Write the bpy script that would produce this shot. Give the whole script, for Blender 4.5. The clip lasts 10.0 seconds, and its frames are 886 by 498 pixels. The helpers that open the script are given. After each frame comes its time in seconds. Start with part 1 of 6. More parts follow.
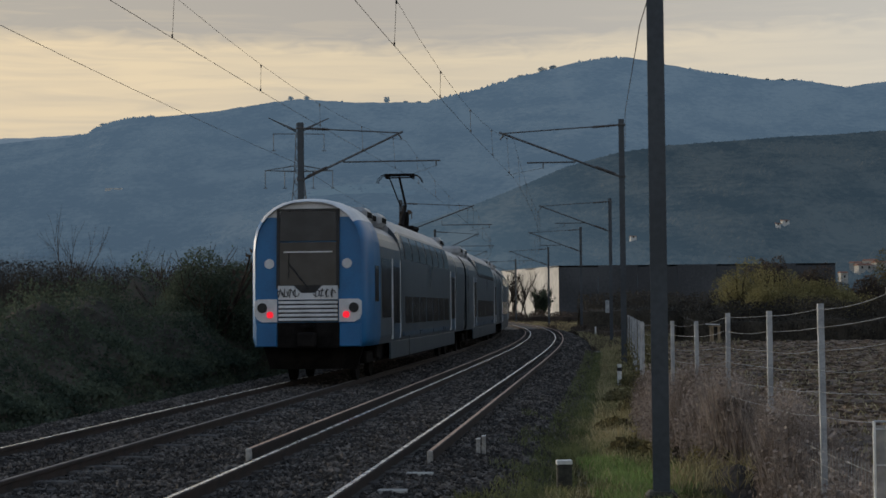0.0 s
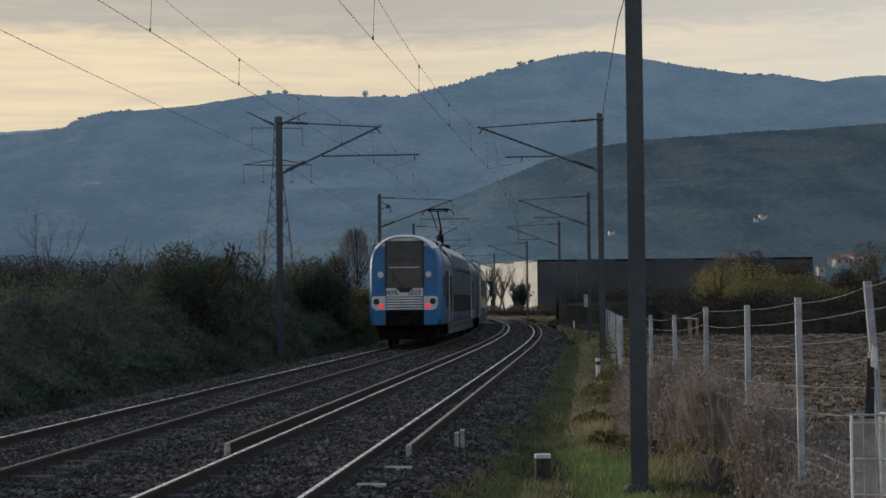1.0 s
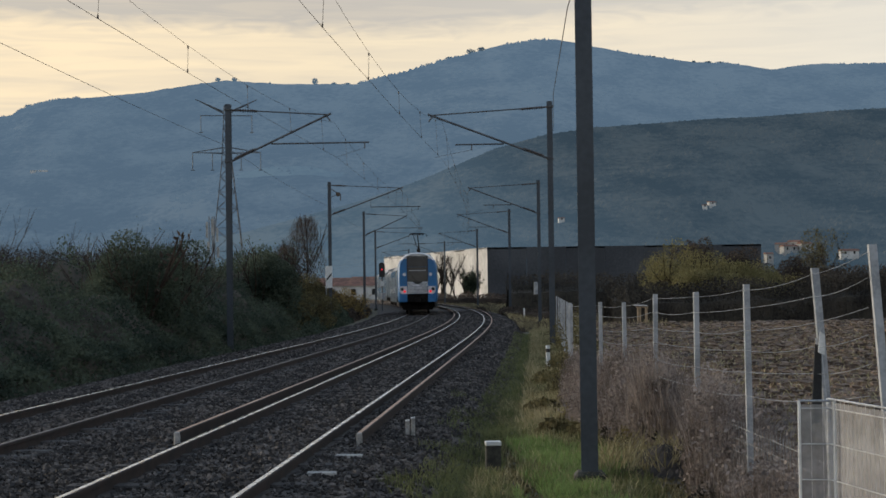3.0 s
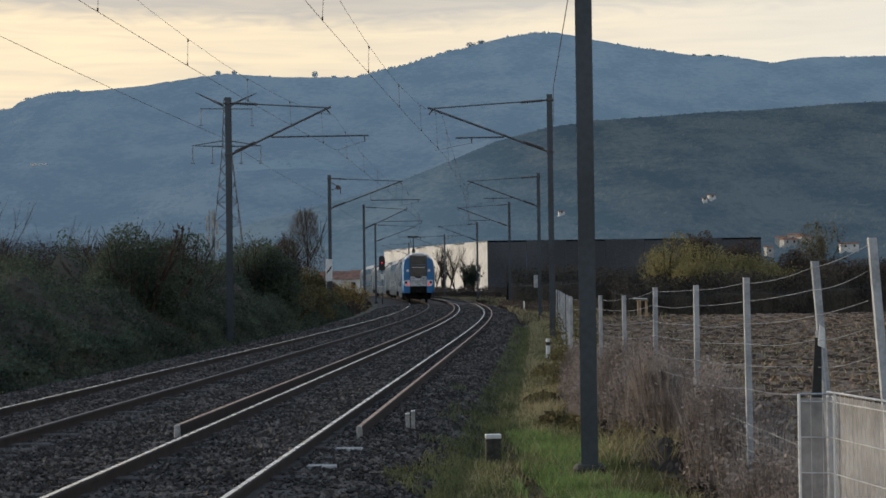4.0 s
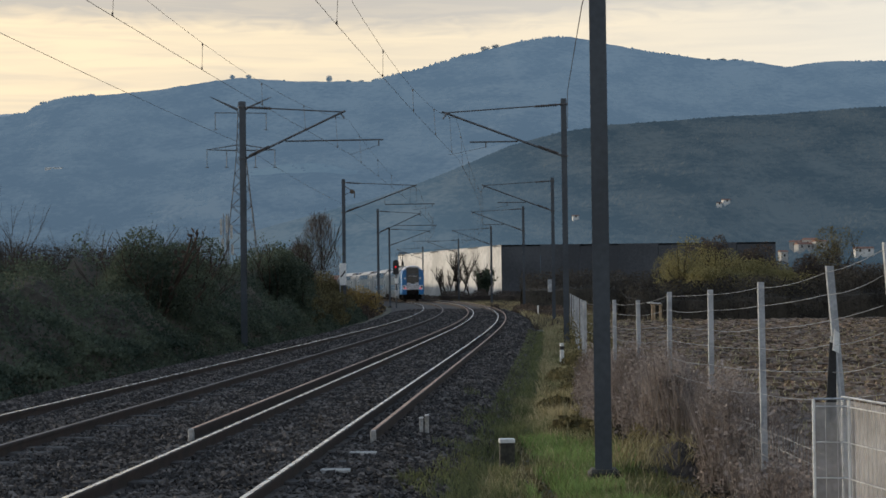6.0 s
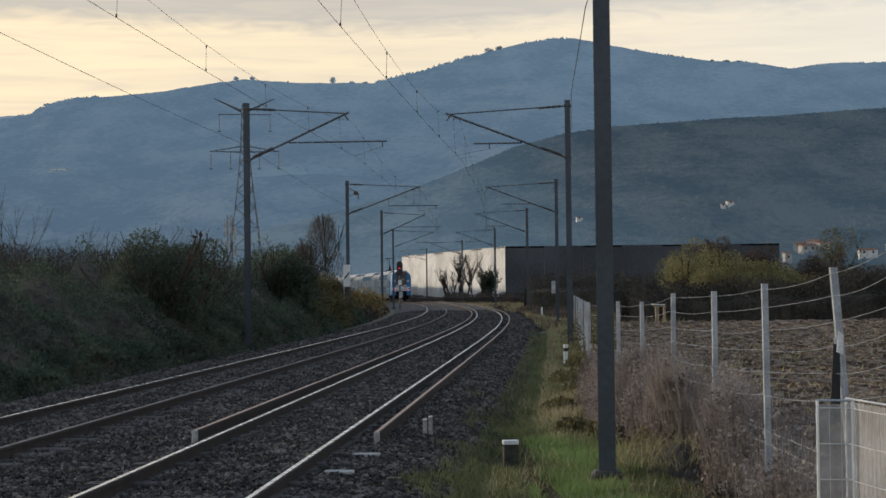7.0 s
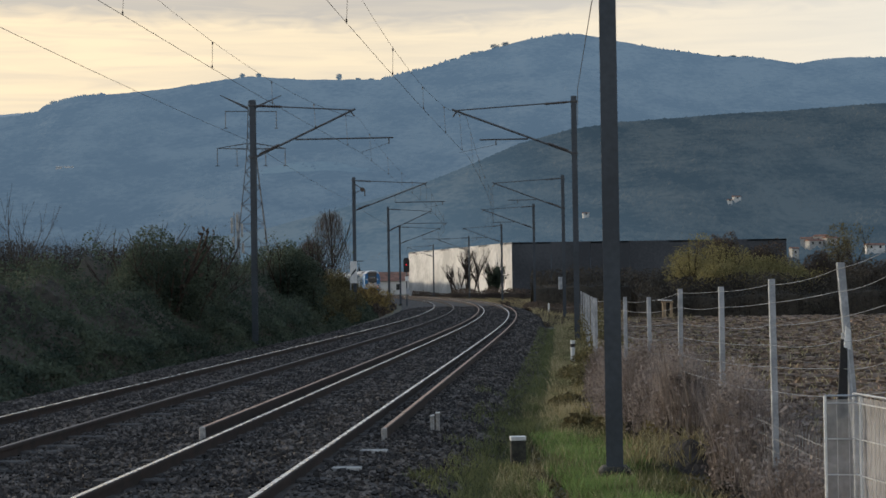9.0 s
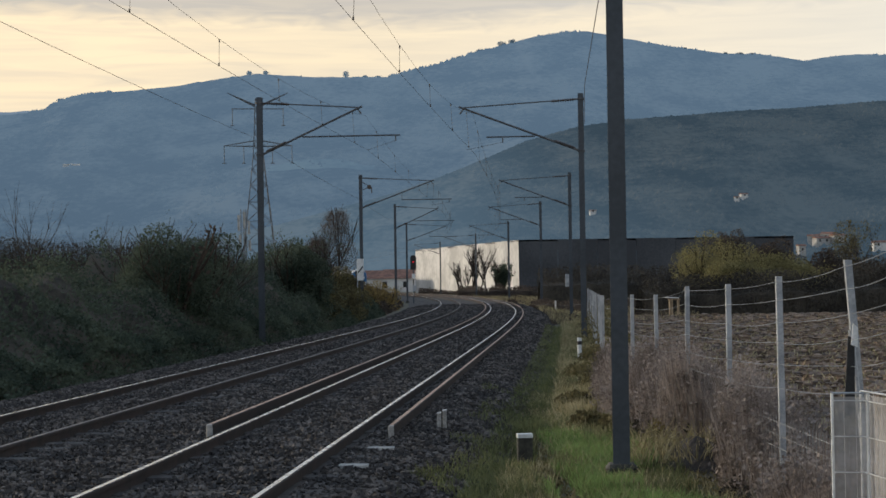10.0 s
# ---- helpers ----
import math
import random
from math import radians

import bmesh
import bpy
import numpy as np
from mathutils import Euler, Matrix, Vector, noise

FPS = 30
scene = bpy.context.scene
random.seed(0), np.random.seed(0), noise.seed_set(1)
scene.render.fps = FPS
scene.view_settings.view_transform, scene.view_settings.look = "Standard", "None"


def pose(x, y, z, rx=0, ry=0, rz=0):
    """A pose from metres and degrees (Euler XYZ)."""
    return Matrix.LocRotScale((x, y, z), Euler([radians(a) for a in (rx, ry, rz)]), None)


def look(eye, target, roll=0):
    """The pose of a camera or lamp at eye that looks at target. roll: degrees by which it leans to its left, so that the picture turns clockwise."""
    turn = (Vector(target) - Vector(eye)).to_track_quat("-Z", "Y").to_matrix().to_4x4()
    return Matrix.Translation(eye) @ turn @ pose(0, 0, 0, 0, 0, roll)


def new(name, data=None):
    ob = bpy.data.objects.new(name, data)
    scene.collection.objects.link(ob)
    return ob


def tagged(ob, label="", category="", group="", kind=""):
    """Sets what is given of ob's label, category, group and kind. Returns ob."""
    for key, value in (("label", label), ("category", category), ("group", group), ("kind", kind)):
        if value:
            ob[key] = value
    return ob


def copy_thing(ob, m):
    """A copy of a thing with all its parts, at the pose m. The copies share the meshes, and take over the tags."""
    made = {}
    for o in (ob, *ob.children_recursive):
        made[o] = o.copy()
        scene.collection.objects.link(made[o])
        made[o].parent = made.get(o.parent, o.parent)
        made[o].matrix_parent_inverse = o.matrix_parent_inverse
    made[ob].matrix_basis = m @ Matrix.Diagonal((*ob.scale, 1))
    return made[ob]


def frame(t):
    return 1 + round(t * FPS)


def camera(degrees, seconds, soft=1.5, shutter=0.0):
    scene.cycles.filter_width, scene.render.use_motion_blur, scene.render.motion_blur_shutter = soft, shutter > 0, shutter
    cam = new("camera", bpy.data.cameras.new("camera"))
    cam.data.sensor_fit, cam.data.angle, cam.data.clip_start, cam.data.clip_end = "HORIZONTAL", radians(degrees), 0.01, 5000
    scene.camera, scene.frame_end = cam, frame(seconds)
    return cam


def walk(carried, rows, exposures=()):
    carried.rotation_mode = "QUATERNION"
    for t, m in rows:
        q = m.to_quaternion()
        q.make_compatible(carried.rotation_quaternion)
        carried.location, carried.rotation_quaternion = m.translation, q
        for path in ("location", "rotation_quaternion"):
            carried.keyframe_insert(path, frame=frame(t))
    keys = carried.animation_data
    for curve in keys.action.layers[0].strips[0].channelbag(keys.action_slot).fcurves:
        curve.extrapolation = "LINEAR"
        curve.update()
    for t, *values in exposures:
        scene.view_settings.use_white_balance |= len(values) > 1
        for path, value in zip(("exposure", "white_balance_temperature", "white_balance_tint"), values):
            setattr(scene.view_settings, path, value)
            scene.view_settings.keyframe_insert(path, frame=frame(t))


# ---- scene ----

# ---------------------------------------------------------------- camera
cam = camera(29.43, 10.0, soft=1.6)
EYE = (0.0, 0.0, 1.72)
# seconds, (yaw to the left, pitch up, roll to the left), degrees: a hand-held camera on one spot
TURNS = [
    (0.0, (1.347, 2.009, -0.535)),
    (0.5, (0.866, 1.960, -0.534)),
    (1.0, (0.622, 1.804, -0.569)),
    (1.5, (0.119, 1.579, -0.597)),
    (2.0, (-0.347, 1.656, -0.851)),
    (2.5, (-0.637, 1.724, -0.850)),
    (3.0, (-1.064, 1.369, -0.730)),
    (4.5, (-1.056, 1.126, -0.730)),
    (5.0, (-0.805, 1.120, -0.645)),
    (5.5, (-0.660, 1.203, -0.657)),
    (7.0, (-0.462, 1.340, -0.652)),
    (7.5, (-0.410, 1.294, -0.744)),
    (8.0, (-0.316, 1.292, -0.766)),
    (8.5, (-0.262, 1.274, -0.819)),
    (9.0, (-0.232, 1.216, -0.822)),
    (9.5, (-0.205, 1.274, -0.840)),
    (10.0, (-0.000, 1.131, -0.821)),
]


def aimed(yaw, pitch, roll):
    a, b = radians(yaw), radians(pitch)
    way = Vector((-math.sin(a) * math.cos(b), math.cos(a) * math.cos(b), math.sin(b)))
    return look(EYE, Vector(EYE) + way * 10.0, roll)


walk(cam, [(t, aimed(*turn)) for t, turn in TURNS], exposures=[(0, -0.36), (1, -0.20), (2.5, -0.03), (4.5, 0.10), (10, 0.10)])

# ---------------------------------------------------------------- sky and sun
SUN_AZ, SUN_EL = 62.0, 8.0        # degrees to the left of the way ahead, and up


def make_world():
    w = bpy.data.worlds.new("dusk_sky")
    scene.world = w
    w.use_nodes = True
    nt = w.node_tree
    nt.nodes.clear()
    n, l = nt.nodes.new, nt.links.new
    out = n("ShaderNodeOutputWorld")
    sky = n("ShaderNodeTexSky")
    sky.sky_type = "NISHITA"
    sky.sun_disc = False
    sky.sun_elevation = radians(SUN_EL)
    sky.sun_rotation = radians(-SUN_AZ)
    sky.altitude = 300
    sky.dust_density = 2.5
    b1 = n("ShaderNodeBackground")
    b1.inputs["Strength"].default_value = 0.05
    l(sky.outputs["Color"], b1.inputs["Color"])
    # cloud deck: streaks that lie flat, warm towards the low sun
    tc = n("ShaderNodeTexCoord")
    sep = n("ShaderNodeSeparateXYZ")
    l(tc.outputs["Generated"], sep.inputs[0])

    def streak(sx, sz, scale, detail, lo, hi, dist=0.0):
        m = n("ShaderNodeMapping")
        m.inputs["Scale"].default_value = (sx, sx, sz)
        m.inputs["Rotation"].default_value = (0, radians(4), 0)
        l(tc.outputs["Generated"], m.inputs["Vector"])
        t = n("ShaderNodeTexNoise")
        t.inputs["Scale"].default_value = scale
        t.inputs["Detail"].default_value = detail
        t.inputs["Distortion"].default_value = dist
        l(m.outputs[0], t.inputs["Vector"])
        r = n("ShaderNodeMapRange")
        r.inputs["From Min"].default_value = lo
        r.inputs["From Max"].default_value = hi
        l(t.outputs["Fac"], r.inputs["Value"])
        return r.outputs[0]

    def math_node(op, a, b, clamp=False):
        m = n("ShaderNodeMath")
        m.operation = op
        m.use_clamp = clamp
        for k, v in enumerate((a, b)):
            if v is None:
                continue
            if isinstance(v, (int, float)):
                m.inputs[k].default_value = v
            else:
                l(v, m.inputs[k])
        return m.outputs[0]

    def ramp(value, stops):
        r = n("ShaderNodeValToRGB")
        while len(r.color_ramp.elements) < len(stops):
            r.color_ramp.elements.new(0.5)
        for e, (p, c) in zip(r.color_ramp.elements, stops):
            e.position, e.color = p, (*c, 1)
        l(value, r.inputs["Fac"])
        return r.outputs["Color"]

    def mix(fac, a, b, kind="MIX"):
        m = n("ShaderNodeMix")
        m.data_type, m.blend_type = "RGBA", kind
        if isinstance(fac, (int, float)):
            m.inputs[0].default_value = fac
        else:
            l(fac, m.inputs[0])
        l(a, m.inputs[6])
        l(b, m.inputs[7])
        return m.outputs[2]

    big = streak(1.3, 30.0, 1.5, 4, 0.46, 0.66)
    fine = streak(6.0, 70.0, 2.2, 7, 0.40, 0.68, 0.9)
    ripple = streak(36.0, 150.0, 1.0, 2, 0.30, 0.70, 1.2)
    sweep = streak(2.6, 8.0, 1.2, 3, 0.25, 0.75)
    # nearness to the sunset: 0 behind the camera, 1 at the glow
    glow = n("ShaderNodeVectorMath")
    glow.operation = "DOT_PRODUCT"
    g = Vector((-math.sin(radians(26)), math.cos(radians(26)), 0.10)).normalized()
    glow.inputs[1].default_value = g
    l(tc.outputs["Generated"], glow.inputs[0])
    near = n("ShaderNodeMapRange")
    near.inputs["From Min"].default_value = 0.62
    near.inputs["From Max"].default_value = 1.0
    l(glow.outputs["Value"], near.inputs["Value"])
    # elevation bands, sine of the height: low glow, grey deck above
    lit = ramp(near.outputs[0], [(0.0, (0.62, 0.58, 0.52)), (0.35, (0.79, 0.73, 0.62)), (0.8, (0.87, 0.73, 0.52)), (1.0, (0.99, 0.79, 0.52))])
    grey = ramp(near.outputs[0], [(0.0, (0.46, 0.46, 0.46)), (0.35, (0.66, 0.63, 0.57)), (0.8, (0.52, 0.48, 0.43)), (1.0, (0.55, 0.50, 0.43))])
    deck = n("ShaderNodeMapRange")
    deck.inputs["From Min"].default_value = 0.158
    deck.inputs["From Max"].default_value = 0.170
    # the deck's lower edge sweeps up and down and hangs in small ripples
    edge = math_node("ADD", sep.outputs["Z"], math_node("MULTIPLY", ripple, 0.006))
    edge = math_node("ADD", edge, math_node("MULTIPLY", sweep, 0.016))
    l(math_node("SUBTRACT", edge, 0.006), deck.inputs["Value"])
    amount = math_node("ADD", math_node("MULTIPLY", big, 0.34), math_node("MULTIPLY", fine, 0.30))
    amount = math_node("ADD", amount, math_node("MULTIPLY", deck.outputs[0], 0.85), True)
    col = mix(amount, lit, grey)
    b2 = n("ShaderNodeBackground")
    # the deck is darker overhead
    high = n("ShaderNodeMapRange")
    high.inputs["From Min"].default_value = 0.15
    high.inputs["From Max"].default_value = 0.75
    high.inputs["To Min"].default_value = 1.25
    high.inputs["To Max"].default_value = 1.0
    l(sep.outputs["Z"], high.inputs["Value"])
    # and cooler overhead
    cool = n("ShaderNodeMapRange")
    cool.inputs["From Min"].default_value = 0.18
    cool.inputs["From Max"].default_value = 0.55
    l(sep.outputs["Z"], cool.inputs["Value"])
    blue = n("ShaderNodeRGB")
    blue.outputs[0].default_value = (0.35, 0.46, 0.63, 1)
    col = mix(cool.outputs[0], col, blue.outputs[0])
    l(col, b2.inputs["Color"])
    l(high.outputs[0], b2.inputs["Strength"])
    ms = n("ShaderNodeMixShader")
    ms.inputs[0].default_value = 0.85
    l(b1.outputs[0], ms.inputs[1])
    l(b2.outputs[0], ms.inputs[2])
    l(ms.outputs[0], out.inputs["Surface"])


make_world()
sun = new("sun", bpy.data.lights.new("sun", "SUN"))
sun.data.energy = 2.2
sun.data.angle = radians(3.0)
sun.data.color = (1.0, 0.86, 0.68)
_a, _e = radians(SUN_AZ), radians(SUN_EL)
SUN_WAY = Vector((-math.sin(_a) * math.cos(_e), math.cos(_a) * math.cos(_e), math.sin(_e)))
sun.matrix_basis = look(SUN_WAY * 50, (0, 0, 0))


# ---------------------------------------------------------------- materials
def surface(name, c1, c2, scale=6.0, rough=0.8, metal=0.0, bump=0.3, fine=60.0, c3=None, spread=0.12, glow=None, depth=0.01,
            space="Object", per_object=0.0, streaks=None, per_island=0.0):
    """A surface with a broad and a fine variation in colour, relief and gloss."""
    m = bpy.data.materials.new(name)
    m.use_nodes = True
    nt = m.node_tree
    n, l = nt.nodes.new, nt.links.new
    b = nt.nodes["Principled BSDF"]
    tc = n("ShaderNodeTexCoord")
    vec = tc.outputs[space]
    if streaks:
        mp = n("ShaderNodeMapping")
        mp.inputs["Scale"].default_value = streaks
        l(vec, mp.inputs["Vector"])
        vec = mp.outputs[0]
    t1, t2 = n("ShaderNodeTexNoise"), n("ShaderNodeTexNoise")
    for t, s, d in ((t1, scale, 5), (t2, fine, 4)):
        t.inputs["Scale"].default_value, t.inputs["Detail"].default_value = s, d
        l(vec, t.inputs["Vector"])
    add = n("ShaderNodeMath")
    add.operation = "MULTIPLY_ADD"
    l(t2.outputs["Fac"], add.inputs[0])
    add.inputs[1].default_value = 0.45
    l(t1.outputs["Fac"], add.inputs[2])
    val = add.outputs[0]
    if per_object or per_island:
        src = n("ShaderNodeObjectInfo").outputs["Random"] if per_object else n("ShaderNodeNewGeometry").outputs["Random Per Island"]
        ad = n("ShaderNodeMath")
        ad.operation = "MULTIPLY_ADD"
        l(src, ad.inputs[0])
        ad.inputs[1].default_value = per_object or per_island
        l(val, ad.inputs[2])
        sb = n("ShaderNodeMath")
        sb.operation = "SUBTRACT"
        l(ad.outputs[0], sb.inputs[0])
        sb.inputs[1].default_value = (per_object or per_island) / 2
        val = sb.outputs[0]
    r = n("ShaderNodeValToRGB")
    stops = [(0.725 - spread, c1), (0.725 + spread, c2)] if c3 is None else [(0.725 - spread, c1), (0.725, c2), (0.725 + spread, c3)]
    while len(r.color_ramp.elements) < len(stops):
        r.color_ramp.elements.new(0.5)
    for e, (p, c) in zip(r.color_ramp.elements, stops):
        e.position, e.color = min(p, 1.0), (*c, 1)
    l(val, r.inputs["Fac"])
    l(r.outputs["Color"], b.inputs["Base Color"])
    b.inputs["Metallic"].default_value = metal
    rr = n("ShaderNodeMapRange")
    rr.inputs["To Min"].default_value, rr.inputs["To Max"].default_value = max(rough - min(0.12, rough * 0.4), 0.02), min(rough + min(0.12, rough * 0.4), 1.0)
    l(t1.outputs["Fac"], rr.inputs["Value"])
    l(rr.outputs[0], b.inputs["Roughness"])
    if bump:
        bp = n("ShaderNodeBump")
        bp.inputs["Strength"].default_value, bp.inputs["Distance"].default_value = bump, depth
        l(val, bp.inputs["Height"])
        l(bp.outputs[0], b.inputs["Normal"])
    if not bump:
        b.inputs["Specular IOR Level"].default_value = 0.12
    if glow:
        b.inputs["Emission Color"].default_value, b.inputs["Emission Strength"].default_value = (*glow[0], 1), glow[1]
    return m


MAT = {
    "ground": surface("dry_verge", (0.055, 0.045, 0.031), (0.12, 0.098, 0.066), 0.35, 0.95, fine=9, c3=(0.085, 0.092, 0.046), depth=0.05),
    "ballast": surface("ballast", (0.028, 0.024, 0.021), (0.078, 0.067, 0.058), 2.0, 0.9, fine=28, bump=0.9, depth=0.04),
    "stone": surface("ballast_stone", (0.014, 0.012, 0.0105), (0.036, 0.030, 0.026), 3.0, 0.85, fine=40, per_island=0.42, c3=(0.18, 0.155, 0.135), spread=0.29),
    "railside": surface("rusty_rail_web", (0.022, 0.016, 0.013), (0.05, 0.034, 0.027), 5, 0.85, fine=60),
    "railhead_dull": surface("dull_rail_head", (0.10, 0.085, 0.075), (0.22, 0.19, 0.17), 3, 0.55, 0.5, bump=0.1, fine=40),
    "railhead": surface("polished_rail_head", (0.80, 0.79, 0.77), (0.90, 0.89, 0.87), 3, 0.27, 1.0, bump=0.05, fine=40),
    "rust": surface("bare_rust", (0.38, 0.23, 0.155), (0.58, 0.40, 0.29), 5, 0.75, fine=60),
    "sleeper": surface("oily_dark_sleeper", (0.03, 0.027, 0.025), (0.075, 0.068, 0.062), 5, 0.9, fine=50, per_object=0.15),
    "concrete": surface("weathered_concrete", (0.28, 0.27, 0.25), (0.52, 0.50, 0.46), 4, 0.9, fine=45),
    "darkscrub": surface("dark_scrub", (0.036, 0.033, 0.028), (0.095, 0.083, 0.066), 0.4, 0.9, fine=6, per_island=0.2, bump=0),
    "clod": surface("dry_clod", (0.08, 0.056, 0.04), (0.26, 0.185, 0.13), 1.1, 0.95, fine=9, per_island=0.35),
    "mossgrass": surface("mossy_grass", (0.094, 0.106, 0.047), (0.23, 0.24, 0.106), 1.2, 0.8, fine=12, per_island=0.3, bump=0),
    "brownleaf": surface("brown_green_leaf", (0.075, 0.066, 0.034), (0.20, 0.17, 0.082), 1.5, 0.8, fine=12, per_island=0.3, bump=0),
    "autumnleaf": surface("amber_autumn_leaf", (0.20, 0.14, 0.05), (0.42, 0.31, 0.115), 0.8, 0.8, fine=8, per_island=0.2, bump=0),
    "bark": surface("dark_bark", (0.018, 0.015, 0.013), (0.05, 0.043, 0.037), 4, 0.95, fine=30, bump=0),
    "fencewire": surface("fence_wire", (0.25, 0.26, 0.27), (0.42, 0.43, 0.44), 5, 0.5, 0.4, bump=0),
    "panelwire": surface("white_panel_wire", (0.48, 0.48, 0.47), (0.66, 0.66, 0.64), 5, 0.6, bump=0),
    "wood": surface("pale_old_wood", (0.25, 0.18, 0.11), (0.46, 0.35, 0.22), 3, 0.85, fine=30, streaks=(6, 6, 1)),
    "lattice": surface("weathered_lattice_steel", (0.12, 0.13, 0.14), (0.20, 0.21, 0.22), 1, 0.7, 0.2, bump=0),
    "tile": surface("red_brown_roof_tile", (0.16, 0.08, 0.055), (0.30, 0.15, 0.10), 1, 0.9, fine=10),
    "darkearth": surface("dark_damp_earth", (0.018, 0.014, 0.011), (0.055, 0.042, 0.032), 6, 0.95, fine=40, bump=0.8, depth=0.04),
    "mossy": surface("mossy_dark_concrete", (0.03, 0.03, 0.024), (0.09, 0.085, 0.065), 4, 0.95, fine=30),
    "white": surface("white_paint", (0.66, 0.66, 0.63), (0.82, 0.82, 0.79), 8, 0.6, bump=0.1),
    "black": surface("black_paint", (0.012, 0.012, 0.013), (0.03, 0.03, 0.03), 8, 0.6, bump=0.1),
    "mast": surface("dark_grey_mast_steel", (0.036, 0.046, 0.056), (0.062, 0.076, 0.090), 0.6, 0.5, 0.0, fine=14, bump=0.1),
    "tube": surface("galvanised_tube", (0.06, 0.063, 0.068), (0.12, 0.125, 0.13), 6, 0.5, 0.4),
    "wire": surface("dark_copper_wire", (0.06, 0.054, 0.05), (0.11, 0.10, 0.09), 10, 0.6, 0.3, bump=0),
    "insulator": surface("brown_glass_insulator", (0.03, 0.02, 0.016), (0.07, 0.05, 0.04), 10, 0.25),
    "galv": surface("galvanised_post", (0.30, 0.32, 0.34), (0.48, 0.50, 0.52), 5, 0.5, 0.35, fine=50),
    "soil": surface("ploughed_soil", (0.085, 0.060, 0.043), (0.20, 0.138, 0.098), 1.1, 0.95, fine=9, c3=(0.26, 0.19, 0.13), depth=0.08, bump=0.8),
    "bramble": surface("bramble_leaf", (0.050, 0.069, 0.050), (0.118, 0.142, 0.096), 0.5, 0.8, fine=3, per_island=0.12, bump=0),
    "scrub": surface("brown_scrub", (0.055, 0.045, 0.038), (0.13, 0.102, 0.08), 0.4, 0.9, fine=6, per_island=0.25, bump=0),
    "twig": surface("bare_twig", (0.035, 0.026, 0.02), (0.08, 0.06, 0.045), 4, 0.9, per_island=0.2, bump=0),
    "grass": surface("green_grass", (0.13, 0.20, 0.06), (0.29, 0.40, 0.14), 1.2, 0.75, fine=12, per_island=0.3, bump=0),
    "drygrass": surface("dry_grass", (0.21, 0.185, 0.095), (0.50, 0.43, 0.25), 1.2, 0.85, fine=12, per_island=0.3, bump=0),
    "deadweed": surface("dead_weed_stalks", (0.15, 0.125, 0.11), (0.42, 0.36, 0.32), 1.6, 0.9, fine=6, per_island=0.2, bump=0),
    "yellowleaf": surface("yellow_green_leaf", (0.17, 0.152, 0.07), (0.31, 0.275, 0.125), 0.6, 0.8, fine=4, per_island=0.15, bump=0),
    "cladding": surface("white_cladding", (0.46, 0.45, 0.42), (0.70, 0.68, 0.64), 0.22, 0.7, fine=1.4, bump=0.05),
    "dark_cladding": surface("dark_cladding", (0.042, 0.046, 0.053), (0.078, 0.084, 0.092), 0.1, 0.7, fine=3, bump=0.05),
    "blue": surface("blue_train_paint", (0.008, 0.125, 0.31), (0.013, 0.16, 0.38), 1.5, 0.35, fine=30, bump=0.03),
    "silver": surface("silver_grey_train_paint", (0.034, 0.054, 0.074), (0.068, 0.095, 0.122), 0.7, 0.3, 0.15, fine=12, bump=0.03, streaks=(1, 1, 0.4)),
    "doorblue": surface("blue_grey_train_door", (0.02, 0.06, 0.11), (0.04, 0.095, 0.16), 1.2, 0.3, 0.1, fine=25, bump=0.03),
    "trainwhite": surface("train_white_paint", (0.62, 0.63, 0.64), (0.78, 0.79, 0.80), 2, 0.4, fine=25, bump=0.03),
    "roofgrey": surface("train_roof_grey", (0.26, 0.27, 0.28), (0.46, 0.47, 0.48), 1.2, 0.35, fine=25, bump=0.05),
    "glass": surface("dark_train_glass", (0.012, 0.015, 0.018), (0.028, 0.032, 0.036), 2, 0.1, bump=0.01),
    "under": surface("sooty_underframe", (0.007, 0.0065, 0.006), (0.018, 0.016, 0.015), 3, 0.9),
    "red_on": surface("lit_red_lamp", (0.30, 0.012, 0.014), (0.4, 0.02, 0.022), 3, 0.4, glow=((1.0, 0.02, 0.045), 1.05), bump=0),
}


def sheeting_material():
    """Thin crumpled plastic sheet: part of the light goes straight through."""
    m = surface("thin_pale_sheeting", (0.38, 0.37, 0.36), (0.62, 0.61, 0.60), 3, 0.6, fine=20, bump=0.2)
    nt = m.node_tree
    clear = nt.nodes.new("ShaderNodeBsdfTransparent")
    mx = nt.nodes.new("ShaderNodeMixShader")
    mx.inputs[0].default_value = 0.46
    nt.links.new(clear.outputs[0], mx.inputs[1])
    nt.links.new(nt.nodes["Principled BSDF"].outputs[0], mx.inputs[2])
    nt.links.new(mx.outputs[0], nt.nodes["Material Output"].inputs["Surface"])
    return m


MAT["sheeting"] = sheeting_material()


def let_light_through(name, share):
    """Thin leaves and stalks glow a little when lit from behind."""
    nt = MAT[name].node_tree
    b = nt.nodes["Principled BSDF"]
    thin, mx = nt.nodes.new("ShaderNodeBsdfTranslucent"), nt.nodes.new("ShaderNodeMixShader")
    nt.links.new(b.inputs["Base Color"].links[0].from_socket, thin.inputs["Color"])
    mx.inputs[0].default_value = share
    nt.links.new(b.outputs[0], mx.inputs[1])
    nt.links.new(thin.outputs[0], mx.inputs[2])
    nt.links.new(mx.outputs[0], nt.nodes["Material Output"].inputs["Surface"])


